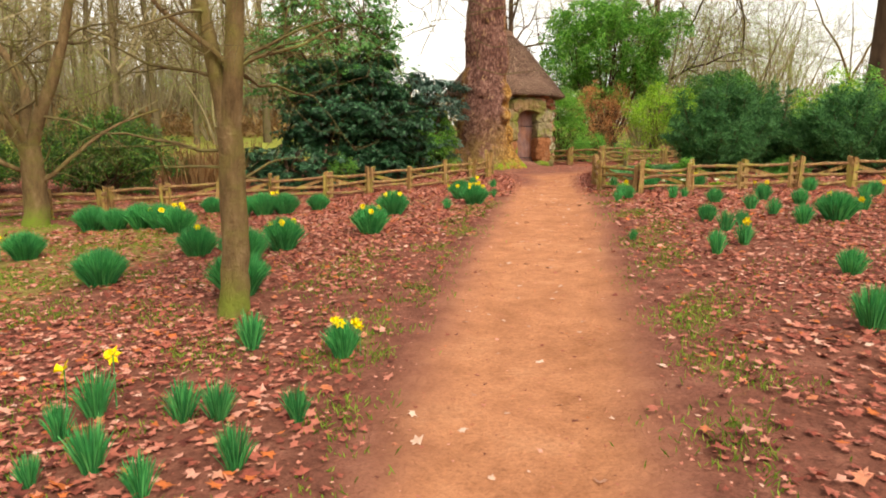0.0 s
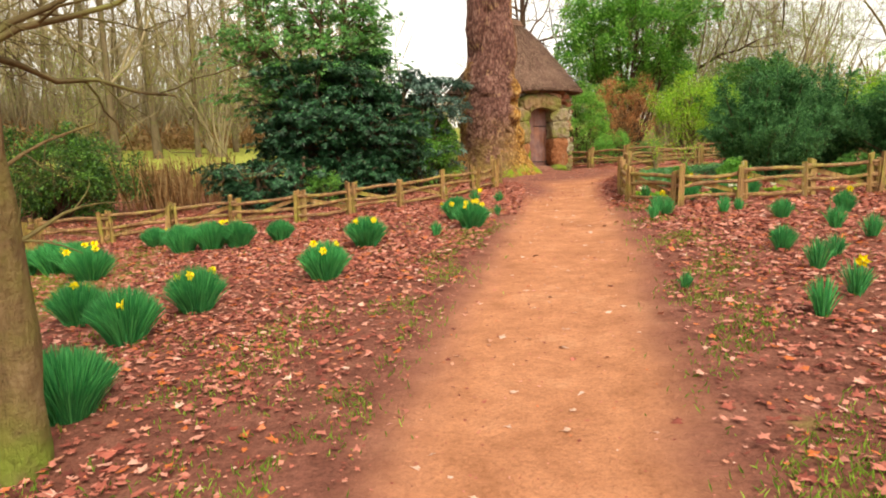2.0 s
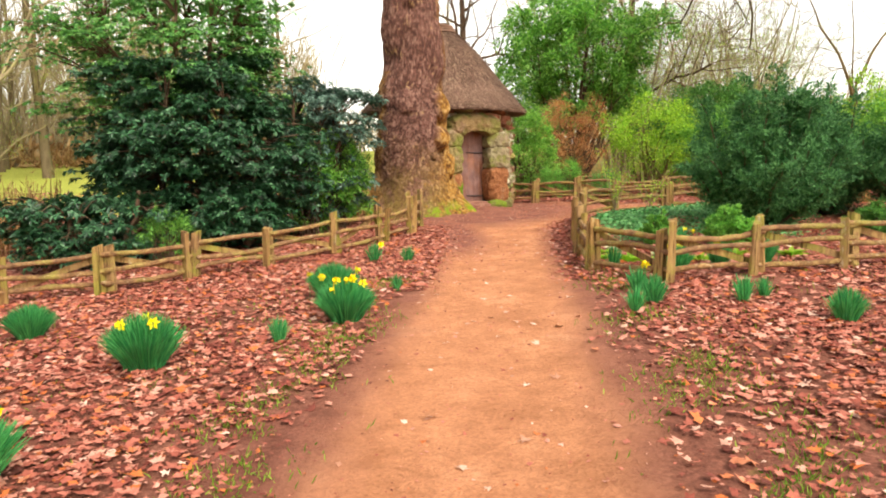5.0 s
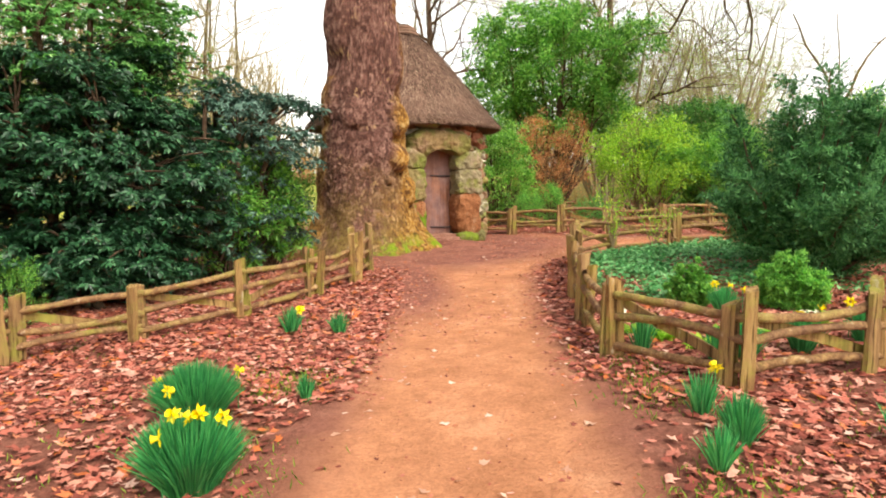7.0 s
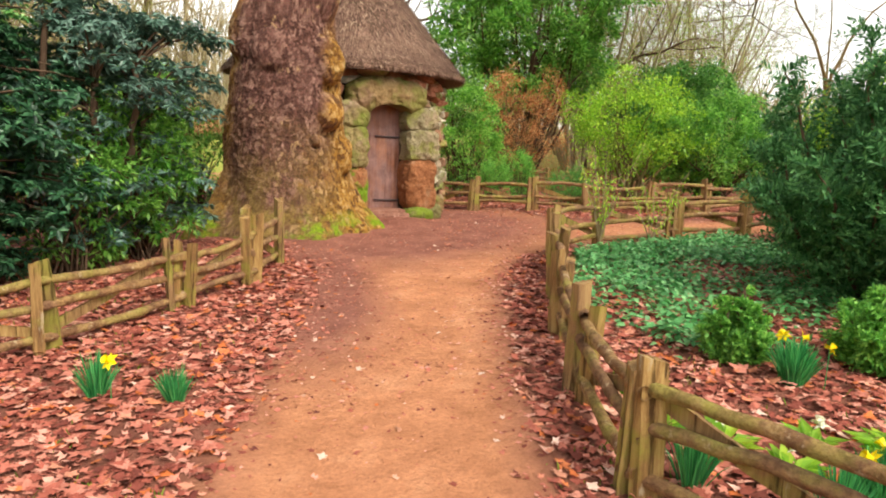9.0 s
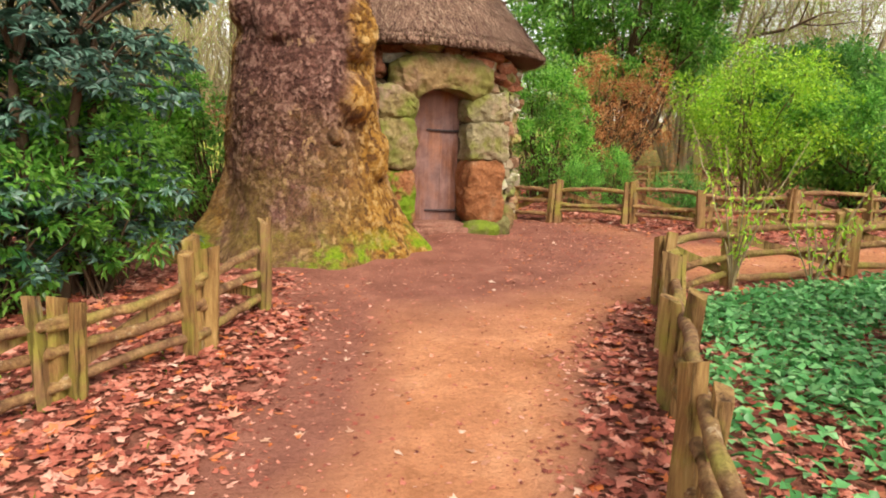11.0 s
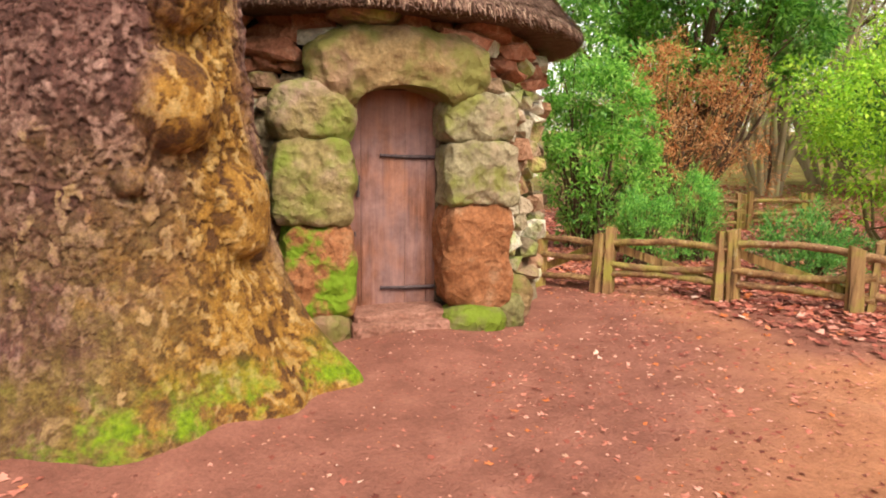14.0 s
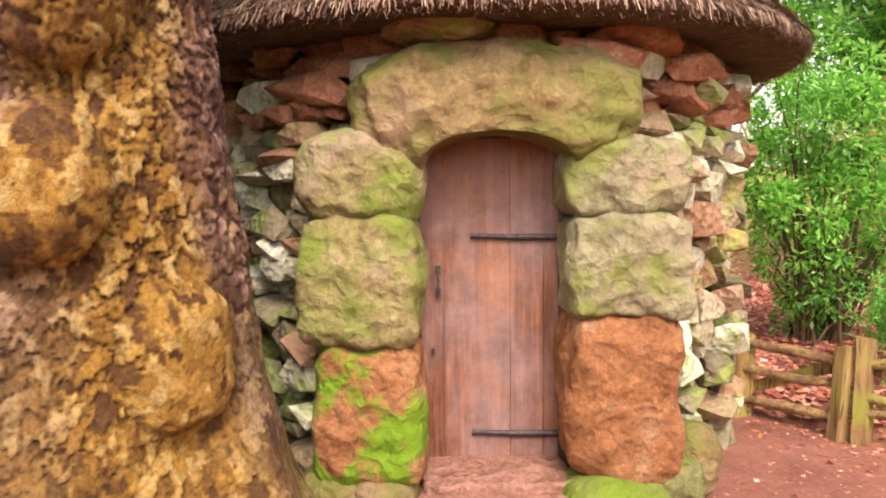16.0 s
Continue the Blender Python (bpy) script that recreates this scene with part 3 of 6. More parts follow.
def blob(sx, sy, sz, cut, power, rough, seed, hollow=None):
    """A worn block: a rounded box with knocks, in metres, about its middle."""
    bm = bmesh.new()
    bmesh.ops.create_cube(bm, size=2)
    bmesh.ops.subdivide_edges(bm, edges=bm.edges[:], cuts=cut, use_grid_fill=True)
    off = Vector((seed * 3.7, seed * 1.3, seed * 2.9))
    for v in bm.verts:
        c = v.co
        n = (abs(c.x) ** power + abs(c.y) ** power + abs(c.z) ** power) ** (1 / power)
        c = c / n
        p = Vector((c.x * sx, c.y * sy, c.z * sz)) * 0.5
        k = noise.noise(p * 3.2 + off) * 0.8 + noise.noise(p * 16 + off) * 0.18
        cell = noise.voronoi(p * 7.5 + off + noise.noise_vector(p * 5) * 0.3)[0][0]
        d = c.normalized()
        v.co = p + d * rough * (k + (cell - 0.4) * 1.25)
        if hollow:
            hollow(v)
    return bm


def build_hut():
    z0 = 0.86
    hut = thing("thatched_hut", pose(HUT[0], HUT[1], z0), "round rubble-stone hermit hut with conical brown thatched roof", "hut")
    # the wall's core, open where the door is
    half = 0.235
    n = 96
    angs = np.linspace(DOOR_ANGLE + half, DOOR_ANGLE + 2 * np.pi - half, n)
    ro, ri, top, low = 1.62, 1.25, 2.5, -0.15
    v, f = [], []
    for a in angs:
        for r, z in ((ro, low), (ro, top), (ri, top), (ri, low)):
            v.append((r * math.cos(a), r * math.sin(a), z))
    for i in range(n - 1):
        for k in range(4):
            f.append((i * 4 + k, i * 4 + (k + 1) % 4, i * 4 + 4 + (k + 1) % 4, i * 4 + 4 + k))
    f += [(3, 2, 1, 0), (n * 4 - 4, n * 4 - 3, n * 4 - 2, n * 4 - 1)]
    base = len(v)
    m2 = 9
    for a in np.linspace(DOOR_ANGLE - half, DOOR_ANGLE + half, m2):
        for r, z in ((ro, SILL - z0 + 1.68), (ro, top), (ri, top), (ri, SILL - z0 + 1.68)):
            v.append((r * math.cos(a), r * math.sin(a), z))
    for i in range(m2 - 1):
        for k in range(4):
            f.append((base + i * 4 + k, base + i * 4 + (k + 1) % 4, base + i * 4 + 4 + (k + 1) % 4, base + i * 4 + 4 + k))
    wall = put("wall", np_mesh("wall", v, f, MORTAR), hut, None, "dark core of rubble stone wall")
    # floor and far darkness of the inside
    door_m = pose(0, 0, 0, 0, 0, HUT_TURN)
    dm = Matrix.Translation((NORMAL[0] * 1.62, NORMAL[1] * 1.62, SILL - z0)) @ door_m

    # jamb blocks: name, material, centre x, y, z, size x, y, z, seed
    blocks = [
        (SANDSTONE_REDMOSS, -0.628, -0.08, 0.31, 0.54, 0.46, 0.72, 1, 5.0),
        (SANDSTONE_GREEN, -0.65, -0.10, 0.975, 0.59, 0.46, 0.64, 2, 7.0),
        (SANDSTONE_GREEN, -0.635, -0.09, 1.475, 0.62, 0.46, 0.44, 3, 3.4),
        (SANDSTONE_PALE, 0.655, -0.06, 1.46, 0.63, 0.46, 0.40, 4, 3.6),
        (SANDSTONE_PALE, 0.66, -0.08, 1.03, 0.585, 0.46, 0.50, 5, 8.0),
        (SANDSTONE_RED, 0.64, -0.07, 0.37, 0.57, 0.48, 0.86, 6, 5.5),
    ]
    for mat, x, y, z, sx, sy, sz, seed, pw in blocks:
        part("stone_block", blob(sx, sy, sz, 26, pw, 0.045, seed), mat, hut, "", True, dm @ Matrix.Translation((x, y, z)))

    def underside(v):
        # the shallow arch cut into the lintel's lower face
        if v.co.z < -0.05 and abs(v.co.x) < 0.36:
            lift = 0.17 * math.sqrt(max(0, 1 - (v.co.x / 0.37) ** 2))
            v.co.z = max(v.co.z, -0.285 + lift)
    part("lintel", blob(1.42, 0.52, 0.62, 36, 2.9, 0.05, 8, underside), SANDSTONE, hut, "large mossy sandstone lintel hollowed to an arch", True, dm @ Matrix.Translation((0.02, -0.10, 1.80)))
    for x, y, z, sx, sy, sz, seed in ((0.60, -0.2, -0.15, 0.58, 0.42, 0.3, 21), (0.93, -0.13, -0.12, 0.3, 0.34, 0.34, 22), (-0.55, -0.16, -0.15, 0.34, 0.36, 0.3, 23), (-0.82, -0.14, -0.14, 0.34, 0.36, 0.32, 24), (1.05, 0.0, -0.02, 0.3, 0.3, 0.4, 25)):
        part("base_stone", blob(sx, sy, sz, 6, 2.6, 0.03, seed), MOSS if seed in (21, 22) else SANDSTONE, hut, "", True, dm @ Matrix.Translation((x, y, z)))
    # step
    for k, (x, y, z, sx, sy, sz) in enumerate(((0.02, -0.03, -0.095, 0.76, 0.46, 0.11), (0.03, -0.16, -0.18, 0.84, 0.40, 0.18))):
        part("step", blob(sx, sy, sz, 8, 9.0, 0.012, 40 + k), STEP_WOOD, hut, "worn reddish door step", False, dm @ Matrix.Translation((x, y, z)))

    # door of upright planks with a rounded head
    door = part("door", plank_sheet(-0.41, 0.41, -0.05, 0.03, 0.02), DOOR_WOOD, hut, "weathered brown oak plank door with arched head, closed", False, dm @ Matrix.Translation((0, 0.1, 0)))
    xs = (-0.41, -0.25, 0.11, 0.29, 0.41)
    for a, b in zip(xs, xs[1:]):
        part("plank", plank_sheet(a + 0.0015, b - 0.0015, -0.05, 0.03, -0.012), DOOR_WOOD, door)
    for z in (1.16, 0.09):
        v0, f0 = tube_arrays([(0.36, -0.028, z), (0.1, -0.028, z + 0.003), (-0.08, -0.03, z + 0.012), (-0.1, -0.03, z + 0.012)], [0.02, 0.018, 0.014, 0.02], 6)
        me = np_mesh("hinge_strap", v0 * np.array([1, 0.55, 1]) + np.array([0, -0.018, 0]), f0, IRON)
        put("hinge_strap", me, door, None, "black iron strap hinge")
    bm = bmesh.new()
    for z in (0.87, 0.99):
        bmesh.ops.create_cube(bm, size=1, matrix=Matrix.Translation((-0.275, -0.03, z)) @ Matrix.Diagonal((0.028, 0.014, 0.05, 1)))
    bmesh.ops.create_cube(bm, size=1, matrix=Matrix.Translation((-0.275, -0.055, 0.93)) @ Matrix.Diagonal((0.012, 0.014, 0.13, 1)))
    part("latch_handle", bm, IRON, door, "black iron latch handle")
    bm = bmesh.new()
    bmesh.ops.create_cube(bm, size=1, matrix=Matrix.Translation((-0.305, -0.028, 0.55)) @ Matrix.Diagonal((0.018, 0.012, 0.035, 1)))
    part("keyhole_plate", bm, IRON, door)
    build_roof(hut, z0)
    build_rubble(wall)
    return hut


def plank_sheet(a, b, z0, thick, y):
    """A board from a to b whose top follows the door's arch."""
    bm = bmesh.new()
    n = 7
    rows = []
    for k in range(n):
        x = a + (b - a) * k / (n - 1)
        t = 1.50 + 0.22 * math.sqrt(max(0, 1 - (x / 0.43) ** 2))
        rows.append([bm.verts.new(p) for p in ((x, y, z0), (x, y, t), (x, y + thick, t), (x, y + thick, z0))])
    for p, q in zip(rows, rows[1:]):
        for k in range(4):
            bm.faces.new((p[k], q[k], q[(k + 1) % 4], p[(k + 1) % 4]))
    bm.faces.new(rows[0])
    bm.faces.new(rows[-1][::-1])
    bmesh.ops.recalc_face_normals(bm, faces=bm.faces[:])
    return bm


ROOF_PROFILE = ((1.60, 3.27), (2.06, 3.255), (2.16, 3.26), (2.21, 3.31), (2.05, 3.47), (1.72, 3.88), (1.30, 4.38), (0.86, 4.90), (0.5, 5.24), (0.3, 5.38), (0.33, 5.42), (0.3, 5.46), (0.22, 5.5), (0.25, 5.54), (0.2, 5.59), (0.08, 5.64))


def roof_at(s):
    """Radius and height along the slope, 0 at the eave and 1 at the knob."""
    pr = np.array(ROOF_PROFILE[3:10])
    d = np.concatenate([[0], np.cumsum(np.hypot(*np.diff(pr, axis=0).T))])
    return np.interp(s * d[-1], d, pr[:, 0]), np.interp(s * d[-1], d, pr[:, 1])


def build_roof(hut, z0):
    rng = np.random.default_rng(5)
    n = 120
    a = np.linspace(0, 2 * np.pi, n, endpoint=False)
    v, f = [], []
    for r, z in ROOF_PROFILE:
        for t in a:
            w = 1 + 0.012 * noise.noise((math.cos(t) * 3, math.sin(t) * 3, z * 2)) + 0.006 * noise.noise((math.cos(t) * 14, math.sin(t) * 14, z * 3))
            v.append((r * w * math.cos(t), r * w * math.sin(t), z - z0 + 0.02 * noise.noise((math.cos(t) * 2, math.sin(t) * 2, 7))))
    for i in range(len(ROOF_PROFILE) - 1):
        for k in range(n):
            f.append((i * n + k, i * n + (k + 1) % n, (i + 1) * n + (k + 1) % n, (i + 1) * n + k))
    roof = put("roof", np_mesh("roof", v, f, THATCH, True), hut, None, "conical brown thatched roof with overhanging eave")
    # straws lying down the slope, thicker near the eave
    count = 62000
    s = np.concatenate([rng.uniform(0, 1, count - 24000) ** 1.35, rng.uniform(0, 0.22, 24000)])
    t = rng.uniform(0, 2 * np.pi, count)
    keep = np.cos(t - DOOR_ANGLE) > -0.55
    s, t = s[keep], t[keep]
    length = rng.uniform(0.05, 0.16, len(s)) * np.where(s < 0.03, 0.6, 1)
    r1, z1 = roof_at(s)
    r0, zz0 = roof_at(np.minimum(s + length / 2.9, 1))
    lift = rng.uniform(0.0, 0.03, len(s))
    tw = t + rng.normal(0, 0.035, len(s)) / np.maximum(r1, 0.3)
    low = np.stack([(r1 + lift) * np.cos(tw), (r1 + lift) * np.sin(tw), z1 + lift - z0 - np.where(s < 0.015, rng.uniform(0.0, 0.03, len(s)), 0)], -1)
    high = np.stack([r0 * np.cos(t), r0 * np.sin(t), zz0 - z0 + 0.004], -1)
    side = np.stack([-np.sin(t), np.cos(t), np.zeros(len(t))], -1) * rng.uniform(0.003, 0.008, len(t))[:, None]
    V = np.stack([low - side * 0.6, low + side * 0.6, high + side, high - side], 1).reshape(-1, 3)
    put("straw", np_mesh("straw", V, np.arange(len(V)).reshape(-1, 4), STRAW), roof, None, "loose brown straw ends")
    roof.children[0]["kind"] = "stuff"
    # straw ends hanging at the rim
    k = 5200
    t = rng.uniform(DOOR_ANGLE - 2.1, DOOR_ANGLE + 2.1, k)
    r = rng.uniform(2.02, 2.225, k)
    zt = np.where(r > 2.15, 3.31, 3.265) - z0
    L = np.where(r > 2.15, rng.uniform(0.03, 0.075, k), rng.uniform(0.005, 0.02, k))
    topp = np.stack([r * np.cos(t), r * np.sin(t), zt + 0 * t], -1)
    lowp = topp + np.stack([0.03 * np.cos(t), 0.03 * np.sin(t), -L], -1) + rng.normal(0, 0.012, (k, 3))
    side = np.stack([-np.sin(t), np.cos(t), np.zeros(k)], -1) * 0.0035
    V = np.stack([lowp - side * 0.5, lowp + side * 0.5, topp + side, topp - side], 1).reshape(-1, 3)
    put("straw_fringe", np_mesh("straw_fringe", V, np.arange(len(V)).reshape(-1, 4), STRAW), roof)["kind"] = "stuff"
    # straw bands round the knob
    for zk, rk in ((5.40, 0.33), (5.47, 0.29), (5.535, 0.25)):
        ring = [(rk * math.cos(q), rk * math.sin(q), zk - z0) for q in np.linspace(0, 2 * np.pi, 25)]
        put("knob_band", np_mesh("knob_band", *tube_arrays(ring, [0.03] * 25, 7), STRAW, True), roof)


def build_rubble(wall):
    """Courses of small uneven stones laid round the core."""
    rng = random.Random(11)
    shapes = []
    for k in range(14):
        bm = bmesh.new()
        for _ in range(16):
            q = Vector((rng.uniform(-1, 1), rng.uniform(-1, 1), rng.uniform(-1, 1)))
            q /= max(abs(q.x), abs(q.y), abs(q.z)) ** 0.8
            bm.verts.new(q * 0.56)
        hull = bmesh.ops.convex_hull(bm, input=bm.verts[:])
        bmesh.ops.delete(bm, geom=[e for e in hull["geom_interior"] if isinstance(e, bmesh.types.BMVert)], context="VERTS")
        me = bpy.data.meshes.new("rubble_stone")
        bm.to_mesh(me)
        bm.free()
        me.materials.append(RUBBLE)
        shapes.append(me)
    red = []
    for me in shapes[:6]:
        c = me.copy()
        c.materials[0] = SLAB_RED
        red.append(c)
    z = -0.05
    made = 0
    while z < 2.4:
        h = rng.uniform(0.08, 0.18) if z < 2.02 else rng.uniform(0.1, 0.15)
        a = 0.30 if z < 0.9 or z > 1.3 else 0.36
        for way in (-1, 1):
            t = 0.50 if z < 2.0 - 0.12 else (0.40 if z < 2.12 else 0.0)
            if z > 1.55 and z <= 2.2:
                t = max(t, 0.42)
            while t < (1.75 if way > 0 else 1.5):
                w = rng.uniform(0.14, 0.34) * (1.5 if z > 2.02 else 1)
                ang = DOOR_ANGLE + way * (t + w / 2 / 1.7)
                t += w / 1.7
                out = rng.uniform(1.58, 1.80)
                dep = rng.uniform(0.18, 0.32)
                top_red = z > 1.98 and rng.random() < 0.75
                me = rng.choice(red if top_red else shapes)
                m = Matrix.Translation((out * math.cos(ang), out * math.sin(ang), z + h / 2 + rng.uniform(-0.015, 0.015))) @ pose(0, 0, 0, rng.uniform(-9, 9), rng.uniform(-8, 8), math.degrees(ang) + 90 + rng.uniform(-10, 10)) @ Matrix.Diagonal((w * 1.1, dep, h * 1.22, 1))
                put("rubble_stone", me, wall, m)
                made += 1
        z += h * 0.96


# ---- the great plane tree ----
def build_plane():
    zs = np.concatenate([np.linspace(0.55, 3.7, 330), np.linspace(3.72, 11.0, 130)])
    nz, nt = len(zs), 520
    prof_z = np.array([0.55, 0.9, 1.05, 1.3, 1.8, 2.2, 2.6, 3.0, 3.4, 3.9, 5, 7, 11])
    prof_r = np.array([1.22, 1.06, 0.98, 0.92, 0.87, 0.83, 0.80, 0.77, 0.72, 0.66, 0.62, 0.6, 0.5])
    th = np.linspace(-np.pi, np.pi, nt, endpoint=False)
    R = np.interp(zs, prof_z, prof_r)
    T, Z = np.meshgrid(th, zs)
    rr = np.repeat(R[:, None], nt, 1)

    def near(t0, w):
        d = (T - t0 + np.pi) % (2 * np.pi) - np.pi
        return np.exp(-(d / w) ** 2)
    low = np.clip((1.9 - Z) / 1.0, 0, 1)
    rr = rr - 0.17 * near(0.85, 0.55) * np.clip((Z - 1.0) / 0.8, 0, 1)
    # spreading feet of the trunk: bearing, width, reach, steepness
    for t0, w, reach, steep in ((0.02, 0.2, 0.38, 1.6), (-0.38, 0.2, 0.2, 2.0), (-2.72, 0.2, 0.36, 1.5), (-1.9, 0.3, 0.08, 2.0), (-1.1, 0.3, 0.1, 2.0), (2.4, 0.3, 0.3, 1.5)):
        rr += reach * near(t0, w) * low ** steep
    smooth = np.zeros(T.shape)
    for t0, z0, w, h, amp in ((-0.72, 2.52, 0.19, 0.2, 0.17), (-0.25, 1.93, 0.19, 0.2, 0.12), (-0.62, 3.22, 0.24, 0.26, 0.16), (-1.02, 2.12, 0.07, 0.06, 0.06), (-1.75, 3.3, 0.3, 0.2, 0.07), (-0.5, 4.4, 0.35, 0.5, 0.1), (-2.4, 5.0, 0.4, 0.5, 0.1), (-0.95, 6.2, 0.4, 0.5, 0.08), (-1.6, 5.6, 0.3, 0.25, 0.07), (-2.6, 3.6, 0.3, 0.3, 0.07)):
        d = (T - t0 + np.pi) % (2 * np.pi) - np.pi
        q = (d / w) ** 2 + ((Z - z0) / h) ** 2
        rr += amp * np.clip(1.25 * (1 - q * 0.55), 0, 1) ** 0.6 * (q < 1.8)
        rr -= 0.06 * np.exp(-(d / w) ** 2 - ((Z - z0 + h * 1.55) / (h * 0.3)) ** 2)
        if h < 0.22:
            smooth = np.maximum(smooth, np.clip(1.6 - q, 0, 1))
    disp, tone, split = np.zeros(T.shape), np.zeros(T.shape), np.zeros(T.shape)
    for i in range(nz):
        zz = zs[i]
        for k in range(nt):
            x, y = math.cos(th[k]) * R[i], math.sin(th[k]) * R[i]
            p = Vector((x * 22, y * 22, zz * 15))
            p += noise.noise_vector(p * 0.5) * 1.1 + noise.noise_vector(p * 2.1) * 0.4
            d, spots = noise.voronoi(p)
            q = spots[0]
            plate = noise.cell(q * 5.3)
            tone[i, k] = plate
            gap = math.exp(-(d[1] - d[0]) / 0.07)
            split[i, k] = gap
            # each scale stands off at its lower edge
            lip = min(max(q.z - p.z, -0.7), 0.7)
            wave = 0.05 * noise.noise((x * 1.6, y * 1.6, zz * 1.1)) + 0.03 * noise.noise((x * 4.5, y * 4.5, zz * 4))
            scale = 0.006 * plate + 0.014 * lip - 0.014 * gap + 0.009 * noise.noise(p * 1.9)
            disp[i, k] = wave + scale * (1 - 0.75 * smooth[i, k]) * min(max((zz - 0.8) / 1.2, 0.45), 1)
    rr += disp
    V = np.stack([rr * np.cos(T), rr * np.sin(T), Z], -1).reshape(-1, 3)
    i = np.arange(nz - 1)[:, None] * nt
    j = np.arange(nt)[None]
    k = (j + 1) % nt
    F = np.stack([i + j, i + k, i + nt + k, i + nt + j], -1).reshape(-1, 4)
    tree = thing("plane_tree", pose(TRUNK[0], TRUNK[1], 0), "huge old plane tree with burls, flaking bark and mossy foot", "tree")
    me = np_mesh("trunk", V, F, PLANE_BARK, True)
    lich = 0.17 + 0.36 * near(-0.35, 0.3) * np.clip((4.6 - Z) / 1.5, 0.55, 1) + 0.25 * near(-2.75, 0.35) * (Z < 4) + 0.25 * near(0.1, 0.5) * low + 0.2 * near(-0.85, 0.5) * np.clip((2.6 - Z) / 0.8, 0, 1)
    for t0, z0, w in ((-0.72, 2.52, 0.24), (-0.25, 1.93, 0.22), (-0.62, 3.22, 0.28)):
        d = (T - t0 + np.pi) % (2 * np.pi) - np.pi
        lich += 0.4 * np.exp(-((d / w) ** 2 + ((Z - z0) / w) ** 2))
    lo, hi = tone.min(), tone.max()
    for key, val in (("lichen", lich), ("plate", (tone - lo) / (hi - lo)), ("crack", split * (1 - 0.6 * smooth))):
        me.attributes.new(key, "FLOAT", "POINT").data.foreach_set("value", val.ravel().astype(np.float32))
    put("trunk", me, tree, None, "broad burled trunk with flaking brown bark")
    rng = np.random.default_rng(3)
    for k in range(7):
        a = k * 0.9 + 0.3
        base = np.array([0.2 * math.cos(a), 0.2 * math.sin(a), 9.8 + 0.15 * k])
        pile = Pile()
        grow(pile, rng, base, unit(np.array([math.cos(a), math.sin(a), 0.75])), 5.5, 0.24, 3, 5, 0.5)
        put("limb", pile.mesh("limb", BARK_DARK, True), tree)
    return tree


def grow(pile, rng, base, way, length, radius, depth, kids, spread, gravity=0.0, sides=6, wiggle=0.12):
    """A limb and, level by level, the branches and twigs on it."""
    n = 5 if depth else 3
    pts, d = [base], way.copy()
    for _ in range(n):
        d = unit(d + rng.normal(0, wiggle, 3) + np.array([0, 0, gravity]))
        pts.append(pts[-1] + d * length / n)
    pts = np.array(pts)
    rad = np.linspace(radius, radius * (0.4 if depth else 0.25), n + 1)
    pile.add(*tube_arrays(pts, rad, max(3, sides)))
    if depth == 0:
        return
    for k in range(kids):
        u = rng.uniform(0.25, 1.0) if k else 1.0
        i = min(int(u * n), n - 1)
        p = pts[i] + (pts[i + 1] - pts[i]) * (u * n - i if u < 1 else 1)
        side = unit(np.cross(d, rng.normal(0, 1, 3)))
        new_way = unit(unit(pts[i + 1] - pts[i]) * (1 - spread) + side * spread + np.array([0, 0, 0.1]))
        grow(pile, rng, p, new_way, length * rng.uniform(0.45, 0.75), max(rad[i] * 0.55, 0.0035), depth - 1, kids, spread, gravity, max(3, sides - 1), wiggle)


# ---- fences ----
def rail_meshes():
    rng = np.random.default_rng(8)
    out = []
    for k in range(7):
        n = 9
        x = np.linspace(-0.5, 0.5, n)
        bend = rng.uniform(-0.045, 0.045)
        pts = np.stack([x, rng.normal(0, 0.006, n), bend * (1 - (2 * x) ** 2) + rng.normal(0, 0.004, n)], -1)
        v, f = tube_arrays(pts, 0.032 + 0.0022 * rng.normal(0, 1, n), 8, rng.uniform(0, 1), 0.1, rng)
        out.append(np_mesh("rail", v, f, WOOD_RAIL, True))
    return out


def stake_mesh(rng, w, d, h):
    """A cleft stake: an uneven five-sided bar with a slanting top."""
    a = np.sort(rng.uniform(0, 2 * np.pi, 5) * 0.25 + np.arange(5) * 1.2566)
    v, f = [], []
    rows = 6
    lean = rng.normal(0, 0.012, 2)
    for i in range(rows):
        u = i / (rows - 1)
        for q in a:
            z = -0.25 + (h + 0.25) * u + (0.02 * math.cos(q) if i == rows - 1 else 0)
            v.append((w / 2 * math.cos(q) * (1.1 - 0.15 * u) + lean[0] * u + rng.normal(0, 0.003), d / 2 * math.sin(q) * (1.1 - 0.15 * u) + lean[1] * u + rng.normal(0, 0.003), z))
    for i in range(rows - 1):
        for k in range(5):
            f.append((i * 5 + k, i * 5 + (k + 1) % 5, i * 5 + 5 + (k + 1) % 5, i * 5 + 5 + k))
    me = bpy.data.meshes.new("post")
    me.from_pydata(v, [], f + [tuple(range(rows * 5 - 5, rows * 5))])
    me.materials.append(WOOD_POST)
    return me


RAILS = rail_meshes()
_r = np.random.default_rng(21)
STAKES = [stake_mesh(_r, _r.uniform(0.12, 0.165), _r.uniform(0.085, 0.12), _r.uniform(0.58, 0.69)) for _ in range(9)]


